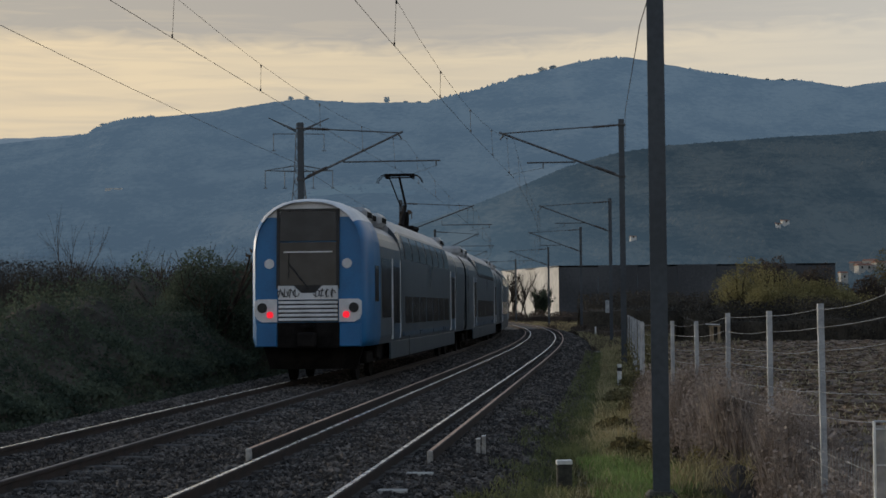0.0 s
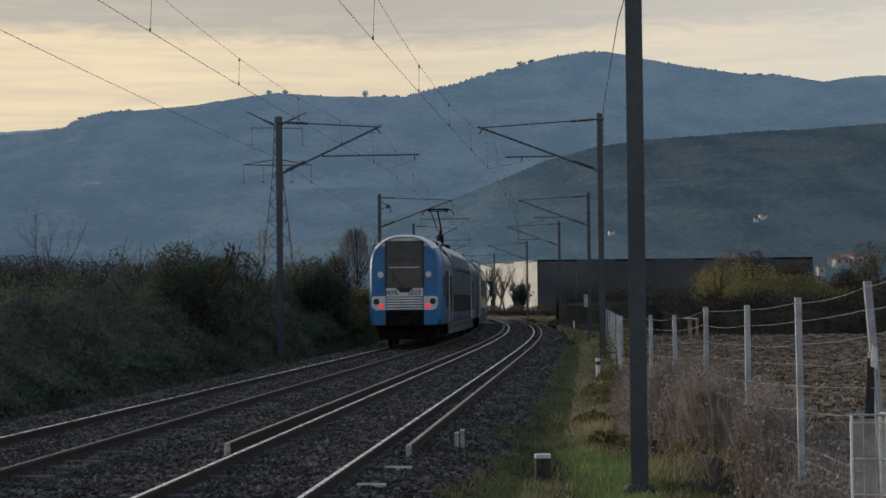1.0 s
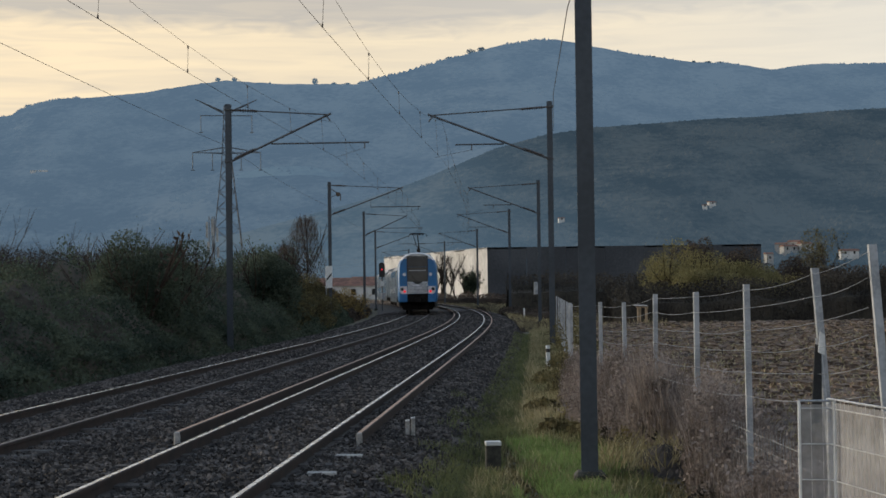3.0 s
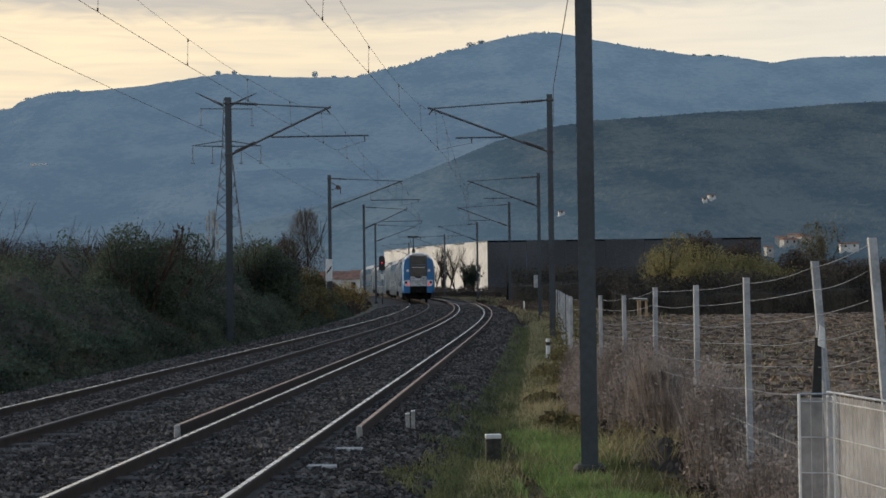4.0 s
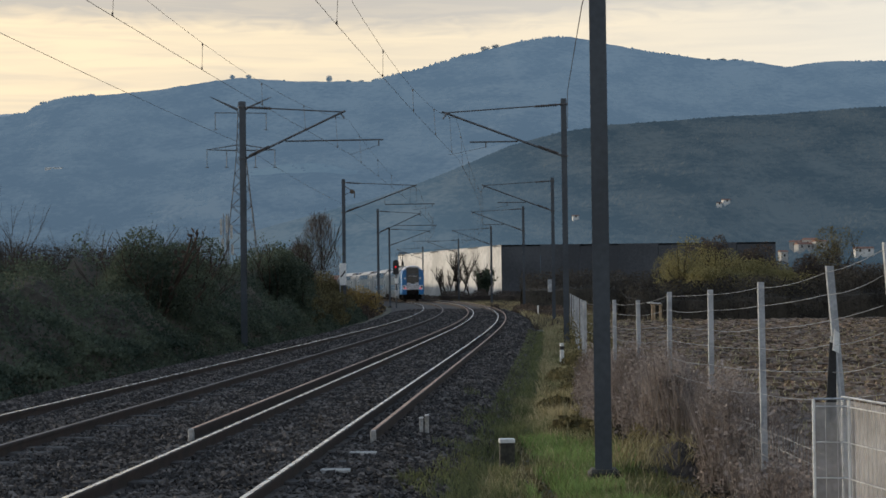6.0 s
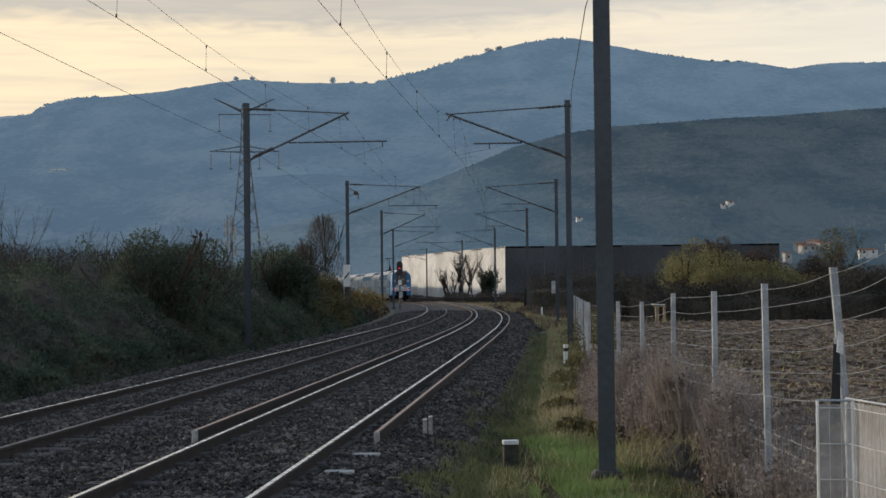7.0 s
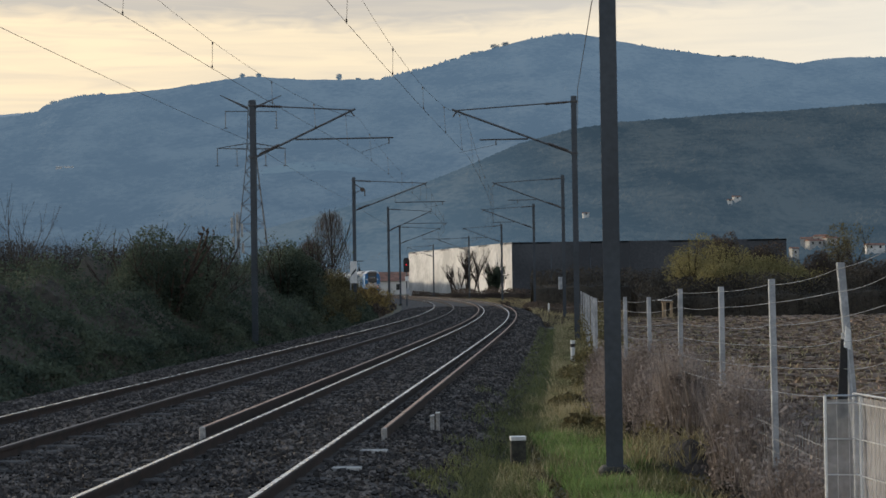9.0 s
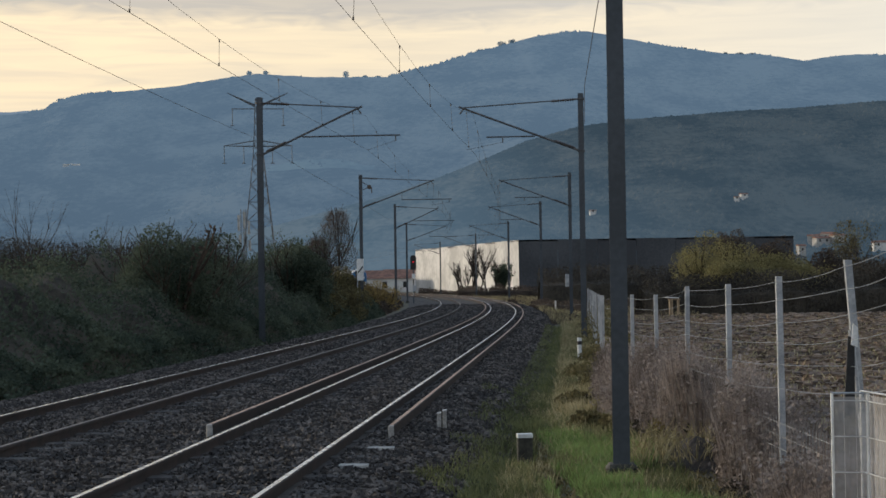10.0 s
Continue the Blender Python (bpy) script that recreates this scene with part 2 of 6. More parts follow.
MAT["under"].node_tree.nodes["Principled BSDF"].inputs["Specular IOR Level"].default_value = 0.08
for _name, _share in (("bramble", 0.35), ("scrub", 0.3), ("yellowleaf", 0.35), ("brownleaf", 0.35), ("autumnleaf", 0.4), ("grass", 0.3), ("mossgrass", 0.3), ("drygrass", 0.25), ("deadweed", 0.25)):
    let_light_through(_name, _share)


# ---------------------------------------------------------------- mesh helpers
def mesh(bm, name, mat, smooth=False):
    me = bpy.data.meshes.new(name)
    bm.normal_update()
    bm.to_mesh(me)
    bm.free()
    for m in (mat if isinstance(mat, (list, tuple)) else [mat]):
        me.materials.append(MAT[m] if isinstance(m, str) else m)
    if smooth:
        me.polygons.foreach_set("use_smooth", [True] * len(me.polygons))
    return me


def part(name, bm, mat, parent=None, label="", smooth=False):
    ob = new(name, mesh(bm, name, mat, smooth))
    if parent is not None:
        ob.parent = parent
    if label:
        ob["label"] = label
    return ob


def empty(name, m, label, category, group="", kind=""):
    ob = new(name)
    ob.empty_display_size = 0.2
    ob.matrix_basis = m
    return tagged(ob, label, category, group, kind)


def raw(name, verts, faces, mat, parent=None, smooth=False):
    me = bpy.data.meshes.new(name)
    me.from_pydata(verts, [], faces)
    for m in (mat if isinstance(mat, (list, tuple)) else [mat]):
        me.materials.append(MAT[m])
    if smooth:
        me.polygons.foreach_set("use_smooth", [True] * len(me.polygons))
    ob = new(name, me)
    if parent is not None:
        ob.parent = parent
    return ob


def box(bm, c, s, bevel=0.0, m=None, mi=0):
    ret = bmesh.ops.create_cube(bm, size=1.0)
    vs = ret["verts"]
    bmesh.ops.scale(bm, vec=s, verts=vs)
    if bevel:
        es = list({e for v in vs for e in v.link_edges})
        r = bmesh.ops.bevel(bm, geom=es, offset=bevel, segments=1, affect="EDGES")
        vs = list({v for f in r["faces"] for v in f.verts} | {v for v in vs if v.is_valid})
    if m is not None:
        bmesh.ops.transform(bm, matrix=m, verts=vs)
    bmesh.ops.translate(bm, vec=c, verts=vs)
    if mi:
        for f in {f for v in vs for f in v.link_faces}:
            f.material_index = mi
    return vs


def rod(bm, p, q, r, r2=None, n=6):
    p, q = Vector(p), Vector(q)
    d = q - p
    if d.length < 1e-6:
        return []
    t = d.to_track_quat("Z", "Y").to_matrix().to_4x4()
    ret = bmesh.ops.create_cone(bm, cap_ends=True, segments=n, radius1=r, radius2=r if r2 is None else r2, depth=d.length,
                                matrix=Matrix.Translation((p + q) / 2) @ t)
    return ret["verts"]


def tube(bm, pts, r, n=5):
    """A thin tube along a line of points."""
    rings = []
    for i, p in enumerate(pts):
        a, b = Vector(pts[max(i - 1, 0)]), Vector(pts[min(i + 1, len(pts) - 1)])
        d = (b - a).normalized()
        u = d.cross(Vector((0, 0, 1)))
        u = u.normalized() if u.length > 1e-4 else Vector((1, 0, 0))
        v = u.cross(d)
        rings.append([bm.verts.new(Vector(p) + (u * math.cos(2 * math.pi * k / n) + v * math.sin(2 * math.pi * k / n)) * r) for k in range(n)])
    for a, b in zip(rings, rings[1:]):
        for k in range(n):
            bm.faces.new((a[k], a[(k + 1) % n], b[(k + 1) % n], b[k]))


def loft(bm, rings, cap=(True, True), closed=True, mi=0):
    vs = [[bm.verts.new(p) for p in ring] for ring in rings]
    n = len(vs[0])
    for a, b in zip(vs, vs[1:]):
        for k in range(n if closed else n - 1):
            f = bm.faces.new((a[k], a[(k + 1) % n], b[(k + 1) % n], b[k]))
            f.material_index = mi
    if cap[0]:
        bm.faces.new(vs[0][::-1])
    if cap[1]:
        bm.faces.new(vs[-1])
    return vs


# ---------------------------------------------------------------- the line of the tracks
GAUGE, SPACING = 0.7525, 3.65     # half the distance of the rail heads; distance of the two tracks
_ss = np.arange(-60.0, 560.0, 0.5)
_k = 0.00105 / (1 + np.exp(-(_ss - 44.0) / 8.1))
_th = np.concatenate([[0], np.cumsum((_k[1:] + _k[:-1]) / 2 * 0.5)])
_th += -0.07625 - np.interp(0, _ss, _th)
_X = np.concatenate([[0], np.cumsum(-(np.sin(_th[1:]) + np.sin(_th[:-1])) / 2 * 0.5)])
_Y = np.concatenate([[0], np.cumsum((np.cos(_th[1:]) + np.cos(_th[:-1])) / 2 * 0.5)])
_X += -1.83 - np.interp(0, _ss, _X)
_Y += 20.0 - np.interp(0, _ss, _Y)


def on_line(s, off=0.0, z=0.0):
    """A place s metres along the right-hand track, off metres to the right of its middle."""
    t = np.interp(s, _ss, _th)
    return Vector((np.interp(s, _ss, _X) + off * math.cos(t), np.interp(s, _ss, _Y) + off * math.sin(t), z))


def heading(s):
    return math.degrees(np.interp(s, _ss, _th))


# ---------------------------------------------------------------- ground, field, ballast
def terrain(x, y):
    """Height of the bare ground: a low verge beside the line, slightly uneven."""
    z = -0.42
    s = y - 20.0
    mid = np.interp(y, _Y, _X) if y < 500 else 0.0
    off = x - mid
    if off > 0:
        z += 0.16 * max(0.0, 1 - abs(off - 4.0) / 2.5) if y < 80 else 0.0
    if y < 140:
        z += 0.06 * noise.noise((x * 0.6, y * 0.45, 3.1)) + 0.025 * noise.noise((x * 2.1, y * 1.7, 9.0))
    return z


def steps(parts):
    out = []
    for a, b, n in parts:
        out += list(np.linspace(a, b, n, endpoint=False))
    return out + [parts[-1][1]]


def make_ground():
    xs = steps([(-3000, -60, 12), (-60, -12, 16), (-12, 12, 80), (12, 60, 24), (60, 3000, 12)])
    ys = steps([(-120, 8, 10), (8, 45, 110), (45, 140, 60), (140, 500, 20), (500, 4400, 14)])
    verts = [(x, y, terrain(x, y)) for y in ys for x in xs]
    w = len(xs)
    faces = [(j * w + i, j * w + i + 1, (j + 1) * w + i + 1, (j + 1) * w + i) for j in range(len(ys) - 1) for i in range(w - 1)]
    return tagged(raw("ground", verts, faces, "ground", smooth=True), "dry grassy earth of the railway verge and valley floor", "ground", kind="structure")


make_ground()


def make_field():
    """Ploughed field behind the fence, with furrows that run across the view."""
    verts, faces = [], []
    ys = steps([(11, 40, 150), (40, 92, 120)])
    xs = steps([(0, 30, 60), (30, 90, 30)])
    w = len(xs)
    for y in ys:
        left = max(3.4, 0.09 * y + 1.0)
        for x in xs:
            f = (y + 0.05 * x) * 2 * math.pi / 0.75
            z = -0.30 + 0.05 * math.sin(f) + 0.09 * noise.noise((x * 1.3, y * 2.2, 5.0)) + 0.05 * noise.noise((x * 5, y * 5, 1.0)) - (0.12 if x < 0.3 else 0)
            verts.append((left + x, y, z))
    faces = [(j * w + i, j * w + i + 1, (j + 1) * w + i + 1, (j + 1) * w + i) for j in range(len(ys) - 1) for i in range(w - 1)]
    return tagged(raw("field", verts, faces, "soil", smooth=True), "ploughed brown field with straw stubble behind the fence", "field", kind="structure")


make_field()


def make_ballast():
    """One bed under both tracks: flat between the sleepers' ends, sloped shoulders."""
    prof = [(-7.6, -0.50), (-6.3, -0.22), (-5.3, -0.135), (-3.65, -0.125), (-1.9, -0.16), (0.0, -0.125), (1.55, -0.135), (2.1, -0.20), (3.0, -0.46)]
    ss = steps([(-60, -14, 20), (-14, 60, 150), (60, 545, 180)])
    verts = []
    for s in ss:
        for o, z in prof:
            verts.append(on_line(s, o, z + 0.03 * noise.noise((o * 1.5, s * 0.9, 0))))
    w = len(prof)
    faces = [(j * w + i, j * w + i + 1, (j + 1) * w + i + 1, (j + 1) * w + i) for j in range(len(ss) - 1) for i in range(w - 1)]
    return tagged(raw("ballast_bed", verts, faces, "ballast", smooth=True), "grey-brown stone ballast bed under two railway tracks", "ballast", kind="structure")


make_ballast()


def make_stones():
    """Loose broken stones on the bed, where the camera is nearest."""
    rng = np.random.default_rng(4)
    cube = np.array([(-1, -1, -1), (1, -1, -1), (1, 1, -1), (-1, 1, -1), (-1, -1, 1), (1, -1, 1), (1, 1, 1), (-1, 1, 1)], float)
    quads = np.array([(0, 3, 2, 1), (4, 5, 6, 7), (0, 1, 5, 4), (1, 2, 6, 5), (2, 3, 7, 6), (3, 0, 4, 7)])
    V, F, base = [], [], 0
    for s0, s1, count, size in ((-10, 6, 42000, 0.020), (6, 25, 36000, 0.023), (25, 60, 20000, 0.030), (60, 120, 14000, 0.042)):
        s = rng.uniform(s0, s1, count)
        o = rng.uniform(-7.2, 2.9, count)
        near_rail = np.minimum.reduce([abs(o - r) for r in (-GAUGE, GAUGE, -SPACING - GAUGE, -SPACING + GAUGE)]) < 0.10
        s, o = s[~near_rail], o[~near_rail]
        k = len(s)
        th = np.interp(s, _ss, _th)
        x, y = np.interp(s, _ss, _X) + o * np.cos(th), np.interp(s, _ss, _Y) + o * np.sin(th)
        z = np.interp(o, [-7.6, -6.3, -5.3, -3.65, -1.9, 0.0, 1.55, 2.1, 3.0], [-0.50, -0.22, -0.135, -0.125, -0.16, -0.125, -0.135, -0.20, -0.46]) + 0.012
        r = size * rng.uniform(0.55, 1.35, (k, 1, 1)) * rng.uniform(0.6, 1.2, (k, 1, 3))
        c = cube[None] * r * rng.uniform(0.55, 1.2, (k, 8, 3))
        a, b = rng.uniform(0, 6.28, (2, k, 1))
        cx, cy, cz = c[..., 0], c[..., 1], c[..., 2]
        cx, cy = cx * np.cos(a) - cy * np.sin(a), cx * np.sin(a) + cy * np.cos(a)
        cy, cz = cy * np.cos(b) - cz * np.sin(b), cy * np.sin(b) + cz * np.cos(b)
        V.append(np.stack([cx + x[:, None], cy + y[:, None], cz + z[:, None]], -1).reshape(-1, 3))
        F.append((quads[None] + (np.arange(k) * 8)[:, None, None] + base).reshape(-1, 4))
        base += 8 * k
    ob = raw("ballast_stones", np.concatenate(V).tolist(), np.concatenate(F).tolist(), "stone")
    return tagged(ob, "loose broken grey-brown ballast stones between the rails", "stones", kind="stuff")


make_stones()


def rail_profile(o, z):
    """Foot, web and head of a rail; o and z place the top of its head."""
    return [(o - 0.07, z - 0.17), (o + 0.07, z - 0.17), (o + 0.07, z - 0.155), (o + 0.012, z - 0.135), (o + 0.012, z - 0.05), (o + 0.036, z - 0.04),
            (o + 0.036, z - 0.010), (o + 0.024, z), (o - 0.024, z), (o - 0.036, z - 0.010), (o - 0.036, z - 0.04), (o - 0.012, z - 0.05),
            (o - 0.012, z - 0.135), (o - 0.07, z - 0.155)]


def make_rail(name, parent, off, z, s0, s1, step, mats, label=""):
    prof = rail_profile(0.0, 0.0)
    n = len(prof)
    ss = np.arange(s0, s1 + 0.01, step)
    verts = [on_line(s, off(s) + o, z + h) for s in ss for o, h in prof]
    faces = [(j * n + (i + 1) % n, j * n + i, (j + 1) * n + i, (j + 1) * n + (i + 1) % n) for j in range(len(ss) - 1) for i in range(n)]
    faces += [tuple(range(n)), tuple(range((len(ss) - 1) * n, len(ss) * n))[::-1]]
    ob = raw(name, verts, faces, mats, parent)
    if len(mats) > 1:
        ob.data.polygons.foreach_set("material_index", [1 if f % n == 7 and f < (len(ss) - 1) * n else 0 for f in range(len(faces))])
    if label:
        ob["label"] = label
    return ob


def sleeper_mesh():
    bm = bmesh.new()
    for side in (-1, 1):
        box(bm, (side * 0.82, 0, -0.115), (0.80, 0.27, 0.20), 0.02)
    box(bm, (0, 0, -0.16), (0.9, 0.20, 0.10), 0.01)
    return mesh(bm, "sleeper", "sleeper")


SLEEPER = None


def make_track(label, mid):
    global SLEEPER
    tr = empty("railway_track", Matrix.Identity(4), label, "railway track", "tracks of the double line", "structure")
    for side in (-1, 1):
        dull = mid < -1 and side > 0
        make_rail("rail", tr, lambda s, k=side: mid + k * GAUGE, 0.0, -55, 545, 1.5, ["railside", "railhead_dull" if dull else "railhead"],
                  "steel rail with rusty sides and a dull head" if dull else "steel rail with rusty sides and a polished head")
    SLEEPER = SLEEPER or sleeper_mesh()
    for i in range(190):
        s = -14 + 0.6 * i
        ob = new("sleeper", SLEEPER)
        ob.parent = tr
        ob.matrix_basis = Matrix.Translation(on_line(s, mid, -0.105 + 0.012 * math.sin(i * 2.3))) @ pose(0, 0, 0, 0, 0, heading(s))
    return tr


make_track("railway track with polished rails on stone ballast", 0.0)
make_track("second railway track with polished rails on stone ballast", -SPACING)


def spare_rail(side, s0):
    """Rusty rail laid beside the running rail, held in a pale block at its near end."""
    th = empty("spare_rail", Matrix.Identity(4), "rusty spare rail laid beside the running rail", "rail", "spare rails beside the track")
    make_rail("rail_bar", th, lambda s: side * (GAUGE + (0.42 if side > 0 else 0.34)), 0.03, s0, 300, 1.5, ["railside", "rust"])
    bm = bmesh.new()
    box(bm, on_line(s0 - 0.02, side * (GAUGE + (0.42 if side > 0 else 0.34)), -0.055), (0.065, 0.09, 0.17), 0.01, pose(0, 0, 0, 0, 0, heading(s0)))
    part("end_block", bm, "concrete", th, "pale end block")
    return th


spare_rail(-1, 0.55)
spare_rail(1, 0.2)


# ---------------------------------------------------------------- overhead line
def h_post(bm, height, w=0.22, d=0.20, t=0.018, z0=-0.6):
    """A rolled H-section, one solid piece."""
    a, b, c = w / 2, d / 2, t / 2
    o = [(-a, -b), (a, -b), (a, -b + t), (c, -b + t), (c, b - t), (a, b - t), (a, b), (-a, b), (-a, b - t), (-c, b - t), (-c, -b + t), (-a, -b + t)]
    loft(bm, [[(x, y, z0) for x, y in o], [(x, y, height) for x, y in o]])
    bmesh.ops.recalc_face_normals(bm, faces=bm.faces[:])


def mast(x, y, rz, side, tip=3.4, tube_from=1.45, tube_to=4.75, tube_z=6.68, wide=0.19, arm_to=3.65, z0=-0.42, label="", pulley=False, drop_at=0.15):
    """side +1: the track lies towards +x of the mast."""
    th = empty("catenary_mast", pose(x, y, 0, 0, 0, rz), label or "dark grey steel catenary mast with a cantilever arm beside the track", "catenary mast", "masts of the overhead line")
    bm = bmesh.new()
    h_post(bm, 8.04, wide, wide * 0.9)
    part("post", bm, "mast", th)
    bm = bmesh.new()
    box(bm, (0, 0, z0 - 0.02), (0.46, 0.46, 0.30), 0.05)
    box(bm, (0, 0, z0 + 0.17), (0.32, 0.30, 0.12), 0.04)
    part("footing", bm, "mossy", th, "dark mossy concrete footing")
    a = side
    k = (7.63 - 6.12) / tip
    zt = 6.12 + k * tube_from
    for name, pts, r in (("tie_rod", [(0.1 * a, 0, 7.85), (tip * a, 0, 7.63)], 0.022), ("strut", [(0.1 * a, 0, 6.12), ((tip + 0.08) * a, 0, 7.67)], 0.036),
                         ("steady_tube", [(tube_from * a, 0, tube_z), (tube_to * a, 0, tube_z)], 0.026),
                         ("drop_bracket", [((tube_to - drop_at) * a, 0, tube_z), ((tube_to - drop_at) * a, 0, tube_z - 0.2)], 0.022),
                         ("registration_arm", [((tube_to - drop_at) * a, 0, tube_z - 0.18), (arm_to * a, 0, 6.2)], 0.006), ("hanger", [((tip - 0.1) * a, 0, 7.62), ((tip + 0.05) * a, 0, 7.42)], 0.025)):
        bm = bmesh.new()
        rod(bm, *pts, r)
        part(name, bm, "tube", th)
    if zt < tube_z - 0.05 or zt > tube_z + 0.05:
        bm = bmesh.new()
        rod(bm, (tube_from * a, 0, tube_z), (tube_from * a, 0, zt), 0.014)
        part("hanger_rod", bm, "tube", th)
    for p, q in (((0.15, 7.845), (1.0, 7.79)), ((0.2, 6.12 + 0.2 * k), (0.9, 6.12 + 0.9 * k))):
        bm = bmesh.new()
        p, q = Vector((p[0] * a, 0, p[1])), Vector((q[0] * a, 0, q[1]))
        rod(bm, p, q, 0.03)
        for i in range(9):
            c = p.lerp(q, 0.12 + i * 0.095)
            rod(bm, c, c + (q - p).normalized() * 0.03, 0.065, 0.045, 8)
        part("insulator", bm, "insulator", th, "brown ribbed insulator")
    if pulley:
        bm = bmesh.new()
        rod(bm, (0.10 * a, 0, 7.62), (0.62 * a, 0, 7.30), 0.022)
        rod(bm, (0.10 * a, 0, 7.15), (0.55 * a, 0, 7.34), 0.018)
        rod(bm, (0.50 * a, -0.03, 7.32), (0.50 * a, 0.03, 7.32), 0.13, n=14)
        rod(bm, (0.64 * a, 0, 7.32), (0.64 * a, 0, 6.95), 0.03)
        part("tension_pulley", bm, "insulator", th, "dark tension pulley on a bracket")
    for z in (6.1, 7.85):
        bm = bmesh.new()
        box(bm, (0, 0, z), (wide + 0.05, wide + 0.03, 0.07), 0.008)
        part("clamp", bm, "tube", th)
    return th


LEFT_MASTS = [(-6.12, 56.8), (-4.74, 98.0), (-3.81, 135.2), (-3.80, 176.8)]
RIGHT_MASTS = [(1.77, 17.05), (4.72, 56.9), (7.45, 98.5), (7.76, 133.6), (6.9, 177.4), (4.3, 221.0), (-0.45, 263.0)]
for n, (x, y) in enumerate(LEFT_MASTS):
    if n % 2 == 0:
        mast(x, y, heading(y - 20), 1)
    else:
        mast(x, y, heading(y - 20), 1, 4.2, 2.4, 5.3, 6.55, arm_to=4.0, pulley=n == 1)
for n, (x, y) in enumerate(RIGHT_MASTS):
    mast(x, y, heading(y - 20), -1, 4.05, 1.56, 3.2, 6.62, z0=-0.36 if n == 0 else -0.42, wide=0.168 if n == 0 else 0.19, arm_to=3.9, drop_at=0.55)

SUPPORTS = [-63.0, -23.0, 17.0, 57.0, 98.3, 134.4, 177.1, 220.5, 263.0, 305.0, 347.0, 389.0, 431.0, 473.0]


def wire_line(mid, contact, label):
    """Carrying wire, contact wire and droppers over one track, from mast to mast."""
    th = empty("overhead_wire", Matrix.Identity(4), label, "overhead wire", "overhead wires of the two tracks")
    low, high, drops = [], [], []
    for n, (a, b) in enumerate(zip(SUPPORTS, SUPPORTS[1:])):
        sa, sb = a - 20 + 0.0, b - 20 + 0.0
        for k in range(12):
            u = k / 12
            s = sa + (sb - sa) * u
            st = (0.18 if n % 2 else -0.18) * (1 - 2 * u)
            zc = contact - 0.10 * 4 * u * (1 - u)
            zm = 7.42 - (7.42 - contact - 0.42) * 4 * u * (1 - u)
            low.append(on_line(s, mid + st, zc))
            high.append(on_line(s, mid + st * 0.6, zm))
            if k % 2 and -25 < s < 260:
                drops.append((on_line(s, mid + st * 0.6, zm), on_line(s, mid + st, zc)))
    for name, pts, r in (("contact_wire", low, 0.0056), ("carrying_wire", high, 0.0042)):
        bm = bmesh.new()
        tube(bm, pts, r, 4)
        part(name, bm, "wire", th)
    for p, q in drops:
        bm = bmesh.new()
        rod(bm, p, q, 0.0045, n=4)
        rod(bm, q, q + Vector((0, 0, 0.06)), 0.016, n=5)
        rod(bm, p, p - Vector((0, 0, 0.06)), 0.016, n=5)
        part("dropper", bm, "wire", th)
    return th


wire_line(-SPACING, 6.24, "dark carrying and contact wire over the train's track")
wire_line(0.0, 6.02, "dark carrying and contact wire over the nearer track")


def hung_wire(pts, r, label):
    bm = bmesh.new()
    tube(bm, pts, r, 4)
    return tagged(part("feeder_wire", bm, "wire"), label, "wire")


def sagging(ends, sag, n=10):
    pts = []
    for p, q in zip(ends, ends[1:]):
        p, q = Vector(p), Vector(q)
        for k in range(n):
            u = k / n
            pts.append(p.lerp(q, u) - Vector((0, 0, sag * 4 * u * (1 - u))))
    return pts + [Vector(ends[-1])]


hung_wire(sagging([(-12.1, -23, 6.9), (-9.3, 17, 6.9)] + [(x - 0.25, y, 6.72) for x, y in LEFT_MASTS], 0.12), 0.0062, "thin feeder wire along the masts beside the hedge")
hung_wire([(1.86, 17.05, 5.35), (2.27, 24, 5.72), (3.5, 41, 6.45), (4.83, 56.8, 7.0)], 0.007, "thin earth wire between the masts beside the fence")


# ---------------------------------------------------------------- distance: hills and building
def profile(pts, u):
    return float(np.interp(u, [p[0] for p in pts], [p[1] for p in pts]))


